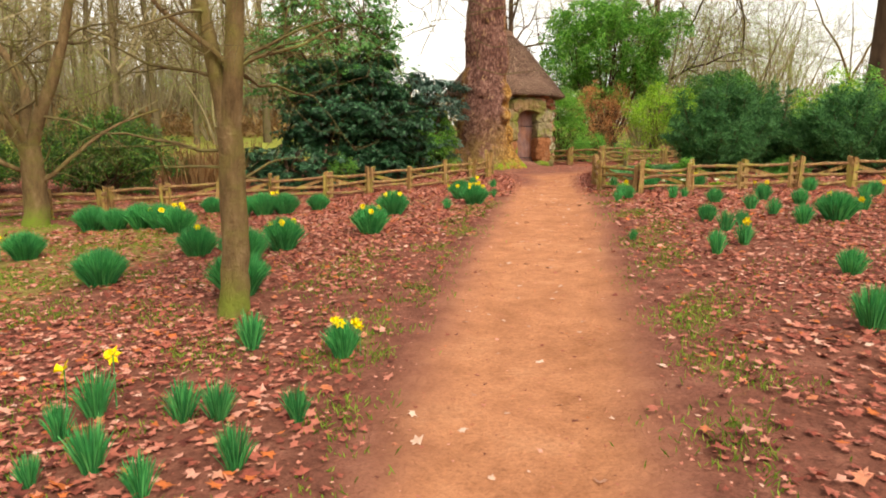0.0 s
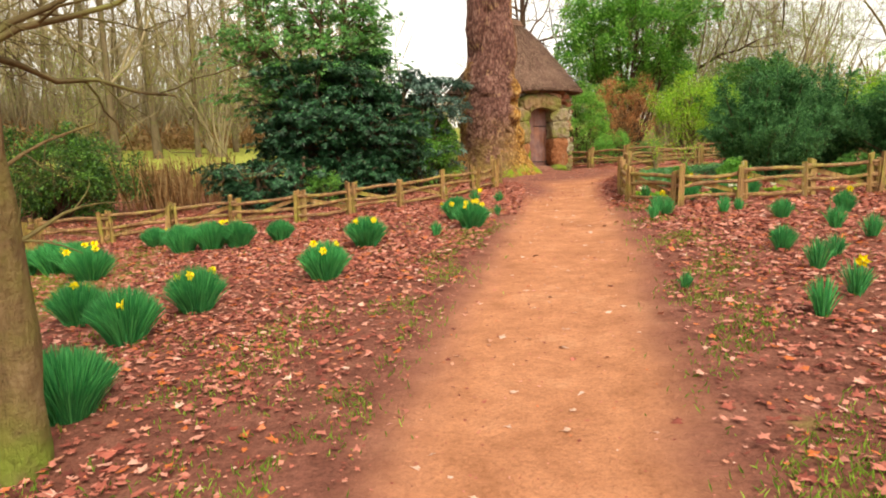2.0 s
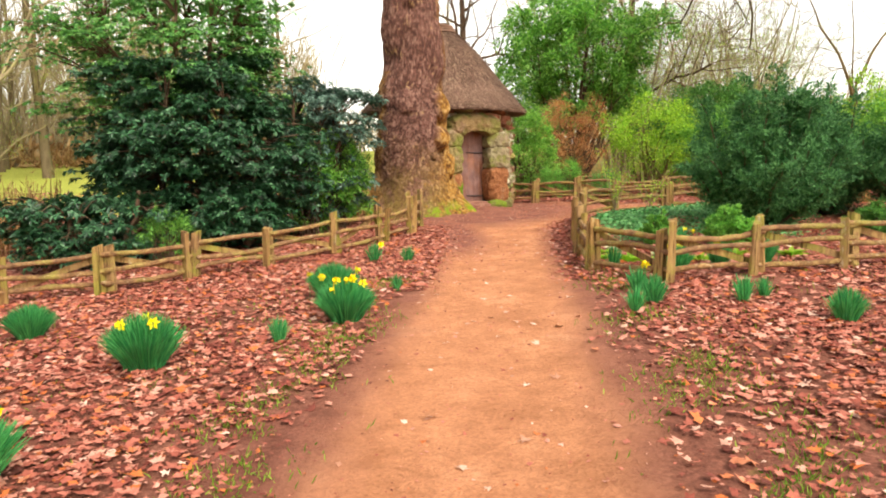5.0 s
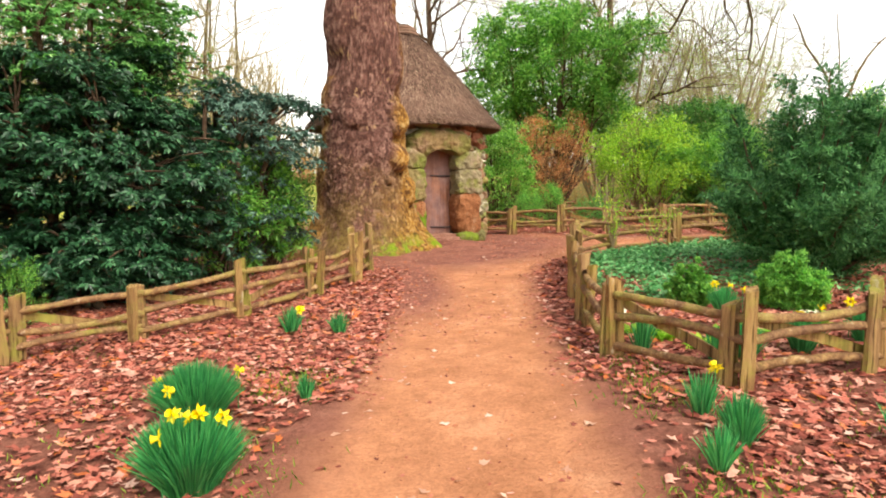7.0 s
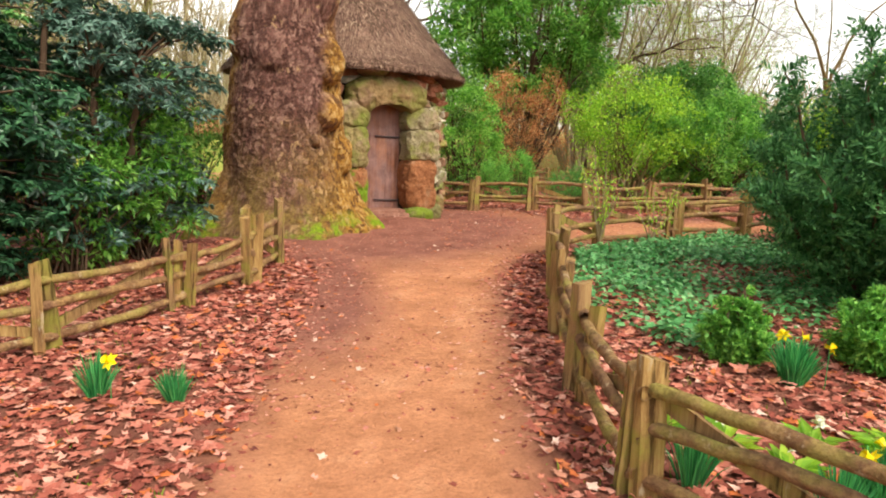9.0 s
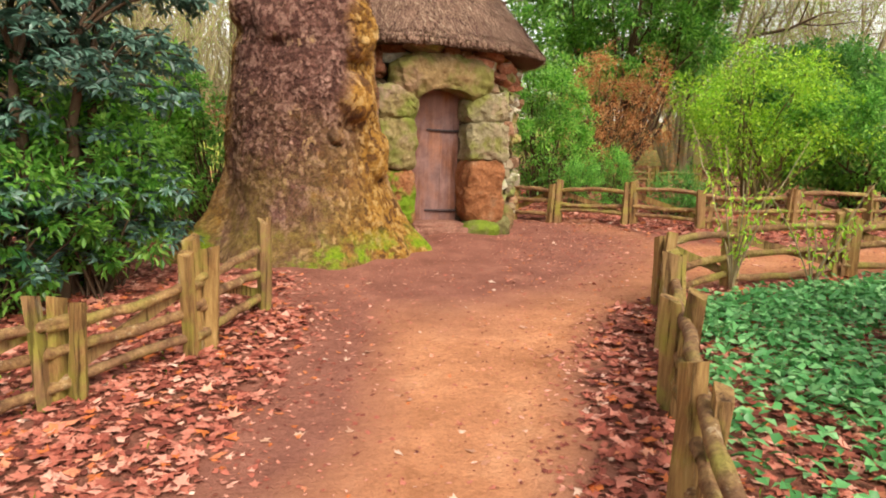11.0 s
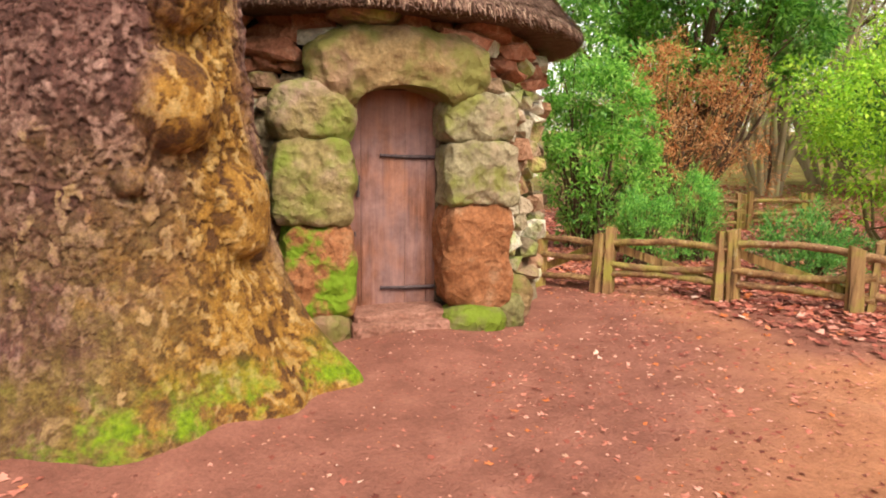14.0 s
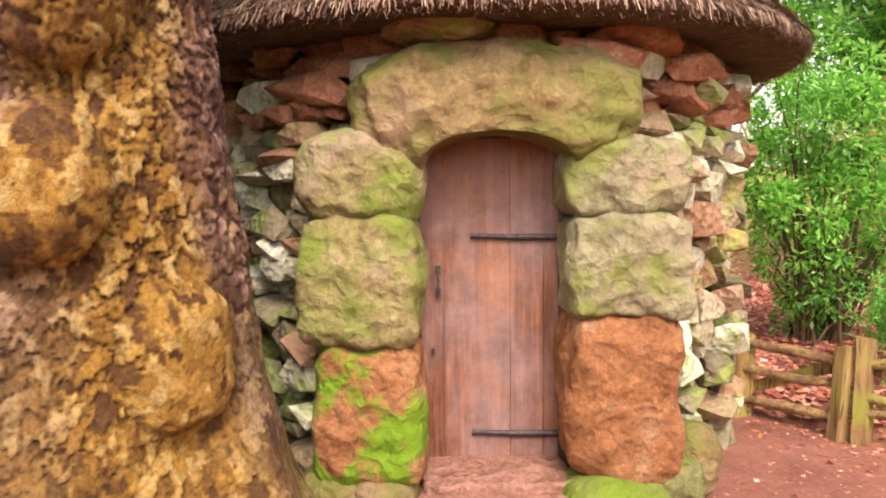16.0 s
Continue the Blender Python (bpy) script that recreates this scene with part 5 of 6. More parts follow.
def forked_tree(name, x, y, fork, radius, limbs, shoots, seed, label, along=False):
    """A young tree whose trunk forks low; limbs: bearing, rise, length, radius."""
    rng = np.random.default_rng(seed)
    ob = thing(name, pose(x, y, lz(x, y)), label, "tree")
    n = 14
    u = np.linspace(0, 1, n)
    pts = np.stack([0.05 * np.sin(u * 2.2) + rng.normal(0, 0.006, n), 0.03 * np.sin(u * 4) + rng.normal(0, 0.006, n), (fork + 0.3) * u - 0.15], -1)
    rad = radius * (1 - 0.16 * u) * (1 + 0.45 * np.exp(-u * 11))
    put("trunk", np_mesh("trunk", *tube_arrays(pts, rad, 14, 0, 0.06, rng), BARK_TREE, True), ob)
    twig = Pile()
    for bearing, rise, length, r in limbs:
        a, e = radians(bearing), radians(rise)
        way = np.array([math.cos(a) * math.cos(e), math.sin(a) * math.cos(e), math.sin(e)])
        foot = pts[-2] + np.array([0, 0, -rng.uniform(0.2, 0.7) if rise < 50 else 0])
        if along and rise < 50:
            foot = main[rng.integers(1, 6)]
        line, d = [foot], way.copy()
        for _ in range(7):
            d = unit(d + rng.normal(0, 0.05 if rise > 77 else 0.13, 3) + np.array([0, 0, 0.04]))
            line.append(line[-1] + d * length / 7)
        line = np.array(line)
        if rise > 80:
            main = line
        put("limb", np_mesh("limb", *tube_arrays(line, np.linspace(r, r * 0.35, 8), 9, 0, 0.06, rng), BARK_TREE, True), ob)
        for k in range(9):
            i = rng.integers(1, 7)
            side = unit(rng.normal(0, 1, 3) + unit(line[i + 1] - line[i]) * 0.6)
            grow(twig, rng, line[i], side, length * rng.uniform(0.2, 0.4), r * 0.22, 2, 5, 0.6, -0.02, 4, 0.2)
    for z, bearing, rise, length in shoots:
        a, e = radians(bearing), radians(rise)
        grow(twig, rng, np.array([0, 0, z]), np.array([math.cos(a) * math.cos(e), math.sin(a) * math.cos(e), math.sin(e)]), length, 0.016, 1, 4, 0.5, 0.02, 5, 0.2)
    put("twig_work", twig.mesh("twig_work", TWIG), ob)["kind"] = "stuff"
    return ob


def place(ob, x, y, turn=0, size=1.0):
    c = copy_thing(ob, pose(x, y, lz(x, y), 0, 0, turn) @ Matrix.Diagonal((size, size, size, 1)))
    return c


def settle_tree(ob, x, y, turn=0):
    ob.matrix_basis = pose(x, y, lz(x, y), 0, 0, turn)
    return ob


# ---- daffodils ----
def clump_leaf_mesh(seed, count, hgt, spread, open_=0.42):
    """Strap leaves that rise from one foot and arch outwards."""
    rng = np.random.default_rng(seed)
    a = rng.uniform(0, 2 * np.pi, count)
    r = spread * np.sqrt(rng.uniform(0, 1, count))
    base = np.stack([r * np.cos(a) * 0.5, r * np.sin(a) * 0.5, np.full(count, -0.03)], -1)
    tilt = r / spread
    way = np.stack([np.cos(a) * tilt * open_, np.sin(a) * tilt * open_, np.ones(count)], -1) + rng.normal(0, 0.09, (count, 3))
    way = unit(way)
    L = hgt * rng.uniform(0.84, 1.0, count) * (1.04 - 0.3 * tilt ** 2.2)
    w = rng.uniform(0.0045, 0.009, count)
    side = unit(np.cross(way, rng.normal(0, 1, (count, 3)))) * w[:, None] * 0.5
    bend = np.stack([np.cos(a), np.sin(a), -0.6 * np.ones(count)], -1) * (0.2 * L * tilt ** 2)[:, None]
    V = []
    for u, k in ((0, 0.8), (0.4, 1.0), (0.78, 0.95), (1.0, 0.3)):
        c = base + way * (u * L)[:, None] + bend * (u ** 2.5)
        V += [c - side * k, c + side * k]
    V = np.stack(V, 1).reshape(-1, 3)
    i = np.arange(count)[:, None] * 8
    F = np.concatenate([i + np.array([[0, 1, 3, 2]]), i + np.array([[2, 3, 5, 4]]), i + np.array([[4, 5, 7, 6]])], 1).reshape(-1, 4)
    return np_mesh("leaves", V, F, DAFF_LEAF)


def flower_mesh():
    bm = bmesh.new()
    for k in range(6):
        a = k * math.pi / 3
        c, s = math.cos(a), math.sin(a)
        p = [Vector((0.004 * c, 0.004 * s, 0)), Vector((0.022 * c - 0.012 * s, 0.022 * s + 0.012 * c, 0.003)), Vector((0.042 * c, 0.042 * s, -0.003)), Vector((0.022 * c + 0.012 * s, 0.022 * s - 0.012 * c, 0.003))]
        bm.faces.new([bm.verts.new(q) for q in p])
    rows = []
    for z, r in ((0.0, 0.009), (0.018, 0.012), (0.03, 0.019)):
        rows.append([bm.verts.new((r * math.cos(q * math.pi / 4), r * math.sin(q * math.pi / 4), z)) for q in range(8)])
    for p, q in zip(rows, rows[1:]):
        for k in range(8):
            bm.faces.new((p[k], p[(k + 1) % 8], q[(k + 1) % 8], q[k]))
    me = bpy.data.meshes.new("flower")
    bm.to_mesh(me)
    bm.free()
    me.materials.append(PETAL)
    return me


CLUMPS = {"big": [clump_leaf_mesh(30 + k, 1900, 0.49, 0.25, 0.36) for k in range(4)], "mid": [clump_leaf_mesh(40 + k, 460, 0.37, 0.13, 0.24) for k in range(3)], "small": [clump_leaf_mesh(50 + k, 150, 0.31, 0.07, 0.18) for k in range(3)]}
FLOWER = flower_mesh()
STALK = np_mesh("stalk", *tube_arrays([(0, 0, 0), (0, 0, 0.5), (0, 0, 1)], [0.004, 0.0035, 0.003], 4), DAFF_LEAF)
_dr = random.Random(77)


def daffodils(x, y, size, flowers=0):
    kind = "big" if size > 0.75 else "mid" if size > 0.5 else "small"
    k = {"big": 1.0, "mid": 0.65, "small": 0.45}[kind]
    sc = size / k * _dr.uniform(0.93, 1.07)
    words = {"big": "dense clump of green daffodil leaves", "mid": "small clump of green daffodil leaves", "small": "few green daffodil shoots"}[kind]
    words += " with yellow flowers among fallen leaves" if flowers else " still without flowers among fallen leaves"
    ob = thing("daffodil_clump", pose(x, y, lz(x, y), 0, 0, _dr.uniform(0, 360)) @ Matrix.Diagonal((sc, sc, sc * _dr.uniform(0.92, 1.08), 1)), words, "daffodils", "daffodils along the path")
    put("leaves", _dr.choice(CLUMPS[kind]), ob)
    turn = _dr.uniform(0, 6)
    for q in range(flowers):
        a, r = turn + q * 2.4, _dr.uniform(0.08, 0.3) * (k + 0.05)
        h = (0.47 - 0.6 * max(r - 0.1, 0)) * _dr.uniform(0.8, 1.02) * (0.4 + 0.6 * k)
        put("stalk", STALK, ob, pose(r * math.cos(a), r * math.sin(a), 0) @ Matrix.Diagonal((1, 1, h, 1)))
        put("flower", FLOWER, ob, pose(r * math.cos(a), r * math.sin(a), h, _dr.uniform(50, 100), 0, _dr.uniform(-70, 90)) @ Matrix.Diagonal((1.35, 1.35, 1.35, 1)), "yellow trumpet flower")


# ---- leaf litter ----
def plane_leaf(points=5, seed=0):
    """Outline of a lobed leaf, about 1 long, with a curl."""
    rng = random.Random(seed)
    lobes = [(-2.05, 0.5), (-1.5, 0.3), (-0.95, 0.6), (-0.48, 0.33), (0.0, 0.68), (0.48, 0.33), (0.95, 0.6), (1.5, 0.3), (2.05, 0.5), (3.14, 0.2)]
    return np.array([(r * math.cos(a) * rng.uniform(0.7, 1.25), r * math.sin(a) * rng.uniform(0.7, 1.25)) for a, r in lobes])


def litter_mesh(name, x, y, size, lift, rng, mat, curl=0.35):
    """Lobed dead leaves lying on the ground, each with its own tilt and curl."""
    n = len(x)
    outs = [plane_leaf(seed=k) for k in range(6)]
    k = rng.integers(0, 6, n)
    shp = np.stack(outs)[k] * size[:, None, None]
    m = shp.shape[1]
    cur = rng.uniform(-curl * 0.4, curl, n)[:, None]
    fold = rng.uniform(0, 2 * np.pi, n)[:, None]
    q = shp[..., 0] * np.cos(fold) + shp[..., 1] * np.sin(fold)
    z = np.abs(q) * cur + rng.normal(0, 0.06, shp.shape[:2]) * size[:, None]
    tx, ty = rng.normal(0, 0.18, n)[:, None], rng.normal(0, 0.18, n)[:, None]
    z = z + shp[..., 0] * tx + shp[..., 1] * ty
    a = rng.uniform(0, 2 * np.pi, n)[:, None]
    px = x[:, None] + shp[..., 0] * np.cos(a) - shp[..., 1] * np.sin(a)
    py = y[:, None] + shp[..., 0] * np.sin(a) + shp[..., 1] * np.cos(a)
    ring = np.stack([px, py, surface(x, y)[:, None] + lift[:, None] + np.maximum(z, -0.008)], -1)
    mid = np.stack([x, y, surface(x, y) + lift + 0.004], -1)[:, None]
    V = np.concatenate([mid, ring], 1).reshape(-1, 3)
    i = (np.arange(n) * (m + 1))[:, None, None]
    j = np.arange(m)
    F = (i + np.stack([np.zeros(m, int), j + 1, (j + 1) % m + 1], -1)[None]).reshape(-1, 3)
    return np_mesh(name, V, F, mat)


def build_litter():
    rng = np.random.default_rng(14)

    def scatter(x0, x1, y0, y1, density, keep):
        n = int((x1 - x0) * (y1 - y0) * density)
        x, y = rng.uniform(x0, x1, n), rng.uniform(y0, y1, n)
        p = keep(x, y)
        ok = rng.uniform(0, 1, n) < p
        return x[ok], y[ok]

    def chance(x, y):
        ins = path_inside(x, y)
        patch = np.array([0.5 + 0.9 * noise.noise((a * 0.9, b * 0.9, 4)) for a, b in zip(x, y)])
        p = np.clip((-ins - 0.05) / np.interp(y, [5, 8, 13], [2.0, 1.4, 0.6]), 0, 1) ** 0.8 * np.clip(patch + 0.35, 0.12, 1)
        side = np.where((y > 13.5) & (y < 20.2), 0.95, 0.0)
        p = np.maximum(p, side * np.clip((np.where(x > 2.4, 0.42, 0.36) - ins) / 0.4, 0, 1) + (0.1 + 0.14 * (x < 2.6)) * (y > 15) * (y < 19.8) * np.clip((1.2 - ins) / 0.9, 0, 1))
        p = np.maximum(p, 0.012 * (ins > 0))
        lawn = np.clip((-x - 2.6 - 0.2 * np.abs(y - 9.5)) / 2.5, 0, 1) * (y < 13.5)
        p = p * (1 - 0.6 * lawn)
        rail = np.interp(x, [q[0] for q in BACK_FENCE], [q[1] for q in BACK_FENCE])
        p = np.maximum(p, (x > 3.7) * (y > 20) * np.clip(1.0 - (rail - y) / np.interp(x, [4, 7], [0.7, 2.4]), 0, 1) ** 1.4 * np.where(y > rail, 1.0, 0.75))
        p = np.maximum(p, 0.16 * (x > 3.4) * (x < 9) * (y > 19.6) * (y < 22.9))
        p = np.where(np.hypot(x - HUT[0], y - HUT[1]) < 1.9, 0, p)
        p = np.where(np.hypot(x - TRUNK[0], y - TRUNK[1]) < 1.25, 0, p)
        return p
    x, y = scatter(-7, 8, 0.5, 20.5, 600, lambda a, b: chance(a, b) * np.interp(b, [3, 6, 8, 11], [0.85, 0.7, 0.65, 1.0]))
    x2, y2 = scatter(-18, 18, -4, 36, 95, lambda a, b: chance(a, b) * ((a < -7) | (a > 8) | (b > 20.5) | (b < 0.5)) * np.clip((18 - np.abs(a)) / 5, 0, 1))
    x3, y3 = scatter(3.4, 10.5, 20.5, 31, 420, chance)
    x, y = np.concatenate([x, x2, x3]), np.concatenate([y, y2, y3])
    size = rng.uniform(0.034, 0.088, len(x)) * np.where(rng.uniform(0, 1, len(x)) < 0.12, 1.35, 1)
    far = (x < -6) | (x > 8) | (y > 20.5)
    size = np.where((x < -6) | (x > 9) | (y > 28), size * 1.3, size)
    ins = path_inside(x, y)
    size = np.where(ins > 0.15, size * 0.5, size)
    size = np.where(y < 12, size * np.interp(y, [3, 7, 12], [0.95, 0.8, 1.0]), size)
    n4 = 12000
    x4, y4 = rng.uniform(-3.4, 4.8, n4), rng.uniform(0.8, 13, n4)
    ok4 = (path_inside(x4, y4) < -0.02) & (rng.uniform(0, 1, n4) < np.interp(y4, [1, 8, 13], [1, 0.9, 0.35]))
    x, y = np.concatenate([x, x4[ok4]]), np.concatenate([y, y4[ok4]])
    size = np.concatenate([size, rng.uniform(0.01, 0.034, int(ok4.sum()))])
    ins = path_inside(x, y)
    lift = rng.uniform(0.002, 0.028, len(x)) * (ins < 0.1) + 0.004
    tagged(put("leaf_litter", litter_mesh("leaf_litter", x, y, size, lift, rng, LEAF_DEAD)), "pinkish brown fallen plane leaves covering the earth", "leaves", kind="stuff")
    # crumbs of leaf, bark and stone trodden into the way
    n = 34000
    x, y = rng.uniform(-1, 8, n), rng.uniform(1.5, 23.5, n)
    ok = (path_inside(x, y) > 0.0) & (np.hypot(x - HUT[0], y - HUT[1]) > 2.0) & (np.hypot(x - TRUNK[0], y - TRUNK[1]) > 1.3)
    ok &= rng.uniform(0, 1, n) < np.where(y > 15, 0.9, 0.3)
    x, y = x[ok], y[ok]
    tagged(put("path_crumbs", litter_mesh("path_crumbs", x, y, rng.uniform(0.006, 0.022, len(x)) * np.where(rng.uniform(0, 1, len(x)) < 0.15, 2.1, 1), np.full(len(x), 0.003), rng, LEAF_DEAD)), "crumbs of dead leaf and bark trodden into path", "debris", kind="stuff")
    # single leaves on the way
    for k in range(130):
        yy = rng.uniform(2.6, 20.5)
        l, r = np.interp(yy, EDGE_Y, EDGE_L), np.interp(yy, EDGE_Y, EDGE_R)
        xx = rng.uniform(l + 0.1, min(r, 4.2) - 0.1)
        if math.hypot(xx - TRUNK[0], yy - TRUNK[1]) < 1.5:
            continue
        g2 = np.random.default_rng(900 + k)
        me = litter_mesh("fallen_leaf", np.zeros(1), np.zeros(1), np.array([g2.uniform(0.035, 0.08)]), np.zeros(1), g2, LEAF_PALE)
        for q in me.vertices:
            q.co.z -= float(surface(0, 0))
        tagged(put("fallen_leaf", me, None, pose(xx, yy, float(surface(xx, yy)) + 0.004)), "single dry fallen leaf lying on sandy path", "leaf", "leaves on the path")


def blades(name, x, y, hgt, width, mat, rng, label, category, lean=0.35):
    n = len(x)
    base = np.stack([x, y, land(x, y) - 0.01], -1)
    way = unit(np.stack([rng.normal(0, lean, n), rng.normal(0, lean, n), np.ones(n)], -1))
    me = leaves_mesh(name, base, way, rng.normal(0, 1, (n, 3)), hgt, width, mat, 0.2, 0.15)
    return tagged(put(name, me), label, category, kind="stuff")


def build_grass():
    rng = np.random.default_rng(15)
    n = 420000
    x, y = rng.uniform(-9, 9, n), rng.uniform(1, 20, n)
    ins = path_inside(x, y)
    patch = np.array([noise.noise((a * 1.4, b * 1.4, 9)) + 0.5 * noise.noise((a * 5, b * 5, 2)) for a, b in zip(x, y)])
    band = np.exp(-((ins + 0.5) / 0.32) ** 2) * (y < 14.5)
    lawn = np.clip((-x - 2.4 - 0.2 * np.abs(y - 9.5)) / 2.5, 0, 0.8) * (y < 13.5)
    p = np.clip(patch * 2.2 + 0.25, 0, 1) * (band * 1.5 + lawn * 1.3 + (0.12 + 0.55 * (x < 0) * (y < 8.5)) * (ins < -0.2))
    ok = rng.uniform(0, 1, n) < p
    x, y = x[ok], y[ok]
    blades("grass", x, y, rng.uniform(0.025, 0.075, len(x)), 0.008, GRASS, rng, "short yellowish green grass beside path", "grass", 0.6)


def build_ground_cover():
    rng = np.random.default_rng(16)
    n = 22000
    x, y = rng.uniform(3.9, 7.4, n), rng.uniform(15.4, 19.8, n)
    lim = np.interp(y, [15.4, 16.5, 17.5, 19.8], [4.2, 4.0, 4.3, 5.2])
    patch = np.array([noise.noise((a * 1.1, b * 1.1, 19)) for a, b in zip(x, y)])
    ok = (x > lim) & (patch * 2.2 + (y - 17.0) * 0.3 + 0.5 * rng.normal(0, 1, n) > 0.15) & (y < 19.0 + 0.3 * (x - 4.6))
    x, y = x[ok], y[ok]
    n = len(x)
    base = np.stack([x, y, land(x, y) + rng.uniform(0.03, 0.13, n)], -1)
    way = unit(np.stack([rng.normal(0, 1, n), rng.normal(0, 1, n), rng.normal(0.1, 0.3, n)], -1))
    up = unit(np.array([0, 0, 1.0]) + rng.normal(0, 0.35, (n, 3)))
    me = leaves_mesh("ground_cover", base, way, up, rng.uniform(0.045, 0.095, n), rng.uniform(0.03, 0.062, n), GROUNDCOVER, 0.15, 0.1)
    tagged(put("ground_cover", me), "low glossy green ground cover leaves inside fence", "ground cover", kind="stuff")


# ---- put the place together ----
build_hut()
build_plane()
build_fence(LEFT_FENCE, 1, "low rustic fence of cleft chestnut stakes and rails", tall=(15, 16))
build_fence(SIDE_FENCE, 2, "low rustic cleft fence bending along footpath")
build_fence(FRONT_FENCE, 3, "low rustic cleft fence before dark yews", bare=(0,))
build_fence(FAR_FENCE, 4, "low rustic fence behind ground cover bed", bare=(0,))
build_fence(BACK_FENCE, 5, "low rustic fence beside stone hut")
build_fence(WOOD_FENCE, 6, "low rustic fence at woodland edge")

rhododendron(-2.6, 18.5, (2.15, 1.8), 0.0, 4.3, RHODO, "dark green rhododendron with layered boughs behind low fence", 1, 290, 26, (0.115, 0.042))
rhododendron(-3.2, 19.1, (2.5, 1.8), 1.6, 6.2, GLOSSY, "tall loose glossy green holly behind rhododendron", 35, 290, 17, (0.085, 0.04), "holly_tree")
rhododendron(-0.75, 19.5, (1.2, 1.0), 0.2, 3.95, RHODO_BLUE, "bluish green rhododendron leaning beside plane tree", 30, 95, 20, (0.11, 0.036))
rhododendron(-1.9, 17.7, (1.1, 0.75), 0.0, 1.75, RHODO, "spreading dark green rhododendron boughs near ground", 33, 75, 20, (0.115, 0.042))
rhododendron(-3.7, 16.75, (1.5, 0.75), 0.0, 1.75, RHODO, "low dark green rhododendron skirt behind low fence", 31, 60, 20, (0.115, 0.042))
shrub("holly_shrub", -0.25, 19.6, (0.7, 0.6), 2.6, LAUREL, "small lighter green laurel behind low fence", 3, 70, 70, (0.10, 0.04))
shrub("laurel_shrub", -0.75, 18.85, (0.75, 0.6), 2.7, LAUREL, "loose olive green laurel behind low fence", 37, 60, 46, (0.09, 0.036))
shrub("hedge_bush", -9.2, 17.6, (1.9, 1.4), 2.2, HEDGE, "dense dark green clipped hedge bush", 4, 240, 120, (0.10, 0.035))
shrub("hedge_bush", -12.6, 17.0, (1.8, 1.3), 1.9, HEDGE, "dense dark green hedge bush in wood", 5, 200, 110, (0.10, 0.035))
shrub("small_conifer", -2.6, 16.6, (0.42, 0.4), 1.25, FERNY, "small bright green conifer behind low fence", 6, 30, 150, (0.05, 0.012), style="spray")
yew(6.85, 16.7, 1.5, 3.5, YEW, "dark green feathery yew behind low fence", 7, 34, 110, (0.085, 0.021))
yew(8.8, 18.2, 1.3, 3.6, YEW, "tall dark green yew behind feathery one", 9, 28, 95, (0.09, 0.022))
yew(10.4, 17.0, 1.9, 3.5, YEW, "dark green yew among fallen leaves", 8, 32, 100, (0.095, 0.024))
yew(4.7, 15.45, 0.2, 1.3, FERNY, "small green yew inside fence", 10, 12, 90, (0.05, 0.014), "young_yew")
yew(5.6, 15.15, 0.36, 1.42, FERNY, "small bright green yew inside fence", 11, 16, 110, (0.055, 0.015), "young_yew")
yew(8.0, 15.3, 0.5, 1.5, YEW_LIGHT, "small bright green bush before yews", 12, 14, 90, (0.055, 0.015), "young_yew")
shrub("holly_tree", 4.8, 26.7, (0.95, 0.9), 4.0, HOLLY, "bushy green holly beside stone hut", 13, 170, 80, (0.085, 0.038), low=0.1)
shrub("small_conifer", 5.25, 25.3, (0.42, 0.4), 1.8, FERNY, "small feathery green conifer behind fence", 14, 45, 150, (0.06, 0.014), style="spray")
shrub("small_conifer", 5.9, 25.6, (0.38, 0.36), 2.0, FERNY, "small feathery green conifer behind fence", 15, 45, 150, (0.06, 0.014), style="spray")
shrub("small_conifer", 6.6, 24.2, (0.5, 0.45), 1.65, YEW_LIGHT, "low bluish green conifer behind fence", 16, 45, 150, (0.06, 0.014), style="spray")
shrub("spring_shrub", 8.3, 25.3, (1.8, 1.4), 3.9, SPRING, "bright yellow-green shrub coming into leaf", 17, 210, 46, (0.08, 0.035), stem=TWIG, low=0.45, stems=22)
shrub("laurel_shrub", 10.6, 25.6, (1.9, 1.5), 3.7, LAUREL, "wide bright green laurel shrub", 18, 250, 75, (0.11, 0.045))
shrub("evergreen_tree", 7.9, 32.5, (3.7, 3.0), 8.9, LAUREL, "tall rounded evergreen tree above hut", 19, 400, 90, (0.17, 0.07), low=2.2, category="tree")
shrub("evergreen_tree", 13.5, 33.5, (2.6, 2.4), 5.4, YEW_LIGHT, "dark evergreen behind spring shrubs", 20, 260, 80, (0.15, 0.06), low=0.6, category="tree")
shrub("russet_shrub", 6.7, 29.6, (1.7, 1.3), 4.5, RUSSET, "russet dry-leaved shrub behind hut", 21, 200, 60, (0.085, 0.022), stem=TWIG)
shrub("laurel_shrub", -1.25, 22.7, (1.0, 0.9), 3.3, HOLLY, "bright green laurel behind plane tree", 29, 130, 70, (0.10, 0.04))
shrub("laurel_shrub", -0.45, 22.9, (0.85, 0.7), 3.1, LAUREL, "loose olive green laurel beside plane tree", 36, 60, 50, (0.09, 0.038))
shrub("laurel_shrub", 13.6, 21.5, (2.2, 1.6), 3.9, LAUREL, "green laurel shrub before the wood", 26, 240, 60, (0.12, 0.05))
shrub("laurel_shrub", 17.0, 27.5, (2.6, 2.0), 4.6, SPRING, "yellow-green shrub at wood edge", 27, 240, 60, (0.13, 0.055))
shrub("yew", 28.0, 38.0, (4.0, 3.0), 5.2, YEW, "distant dark evergreen bush", 28, 240, 120, (0.16, 0.05), style="spray")
reeds("dry_reeds", -6.6, 18.4, (1.5, 1.1), 1.5, 330, REED, "stand of dry tan reeds", 22, "reeds")
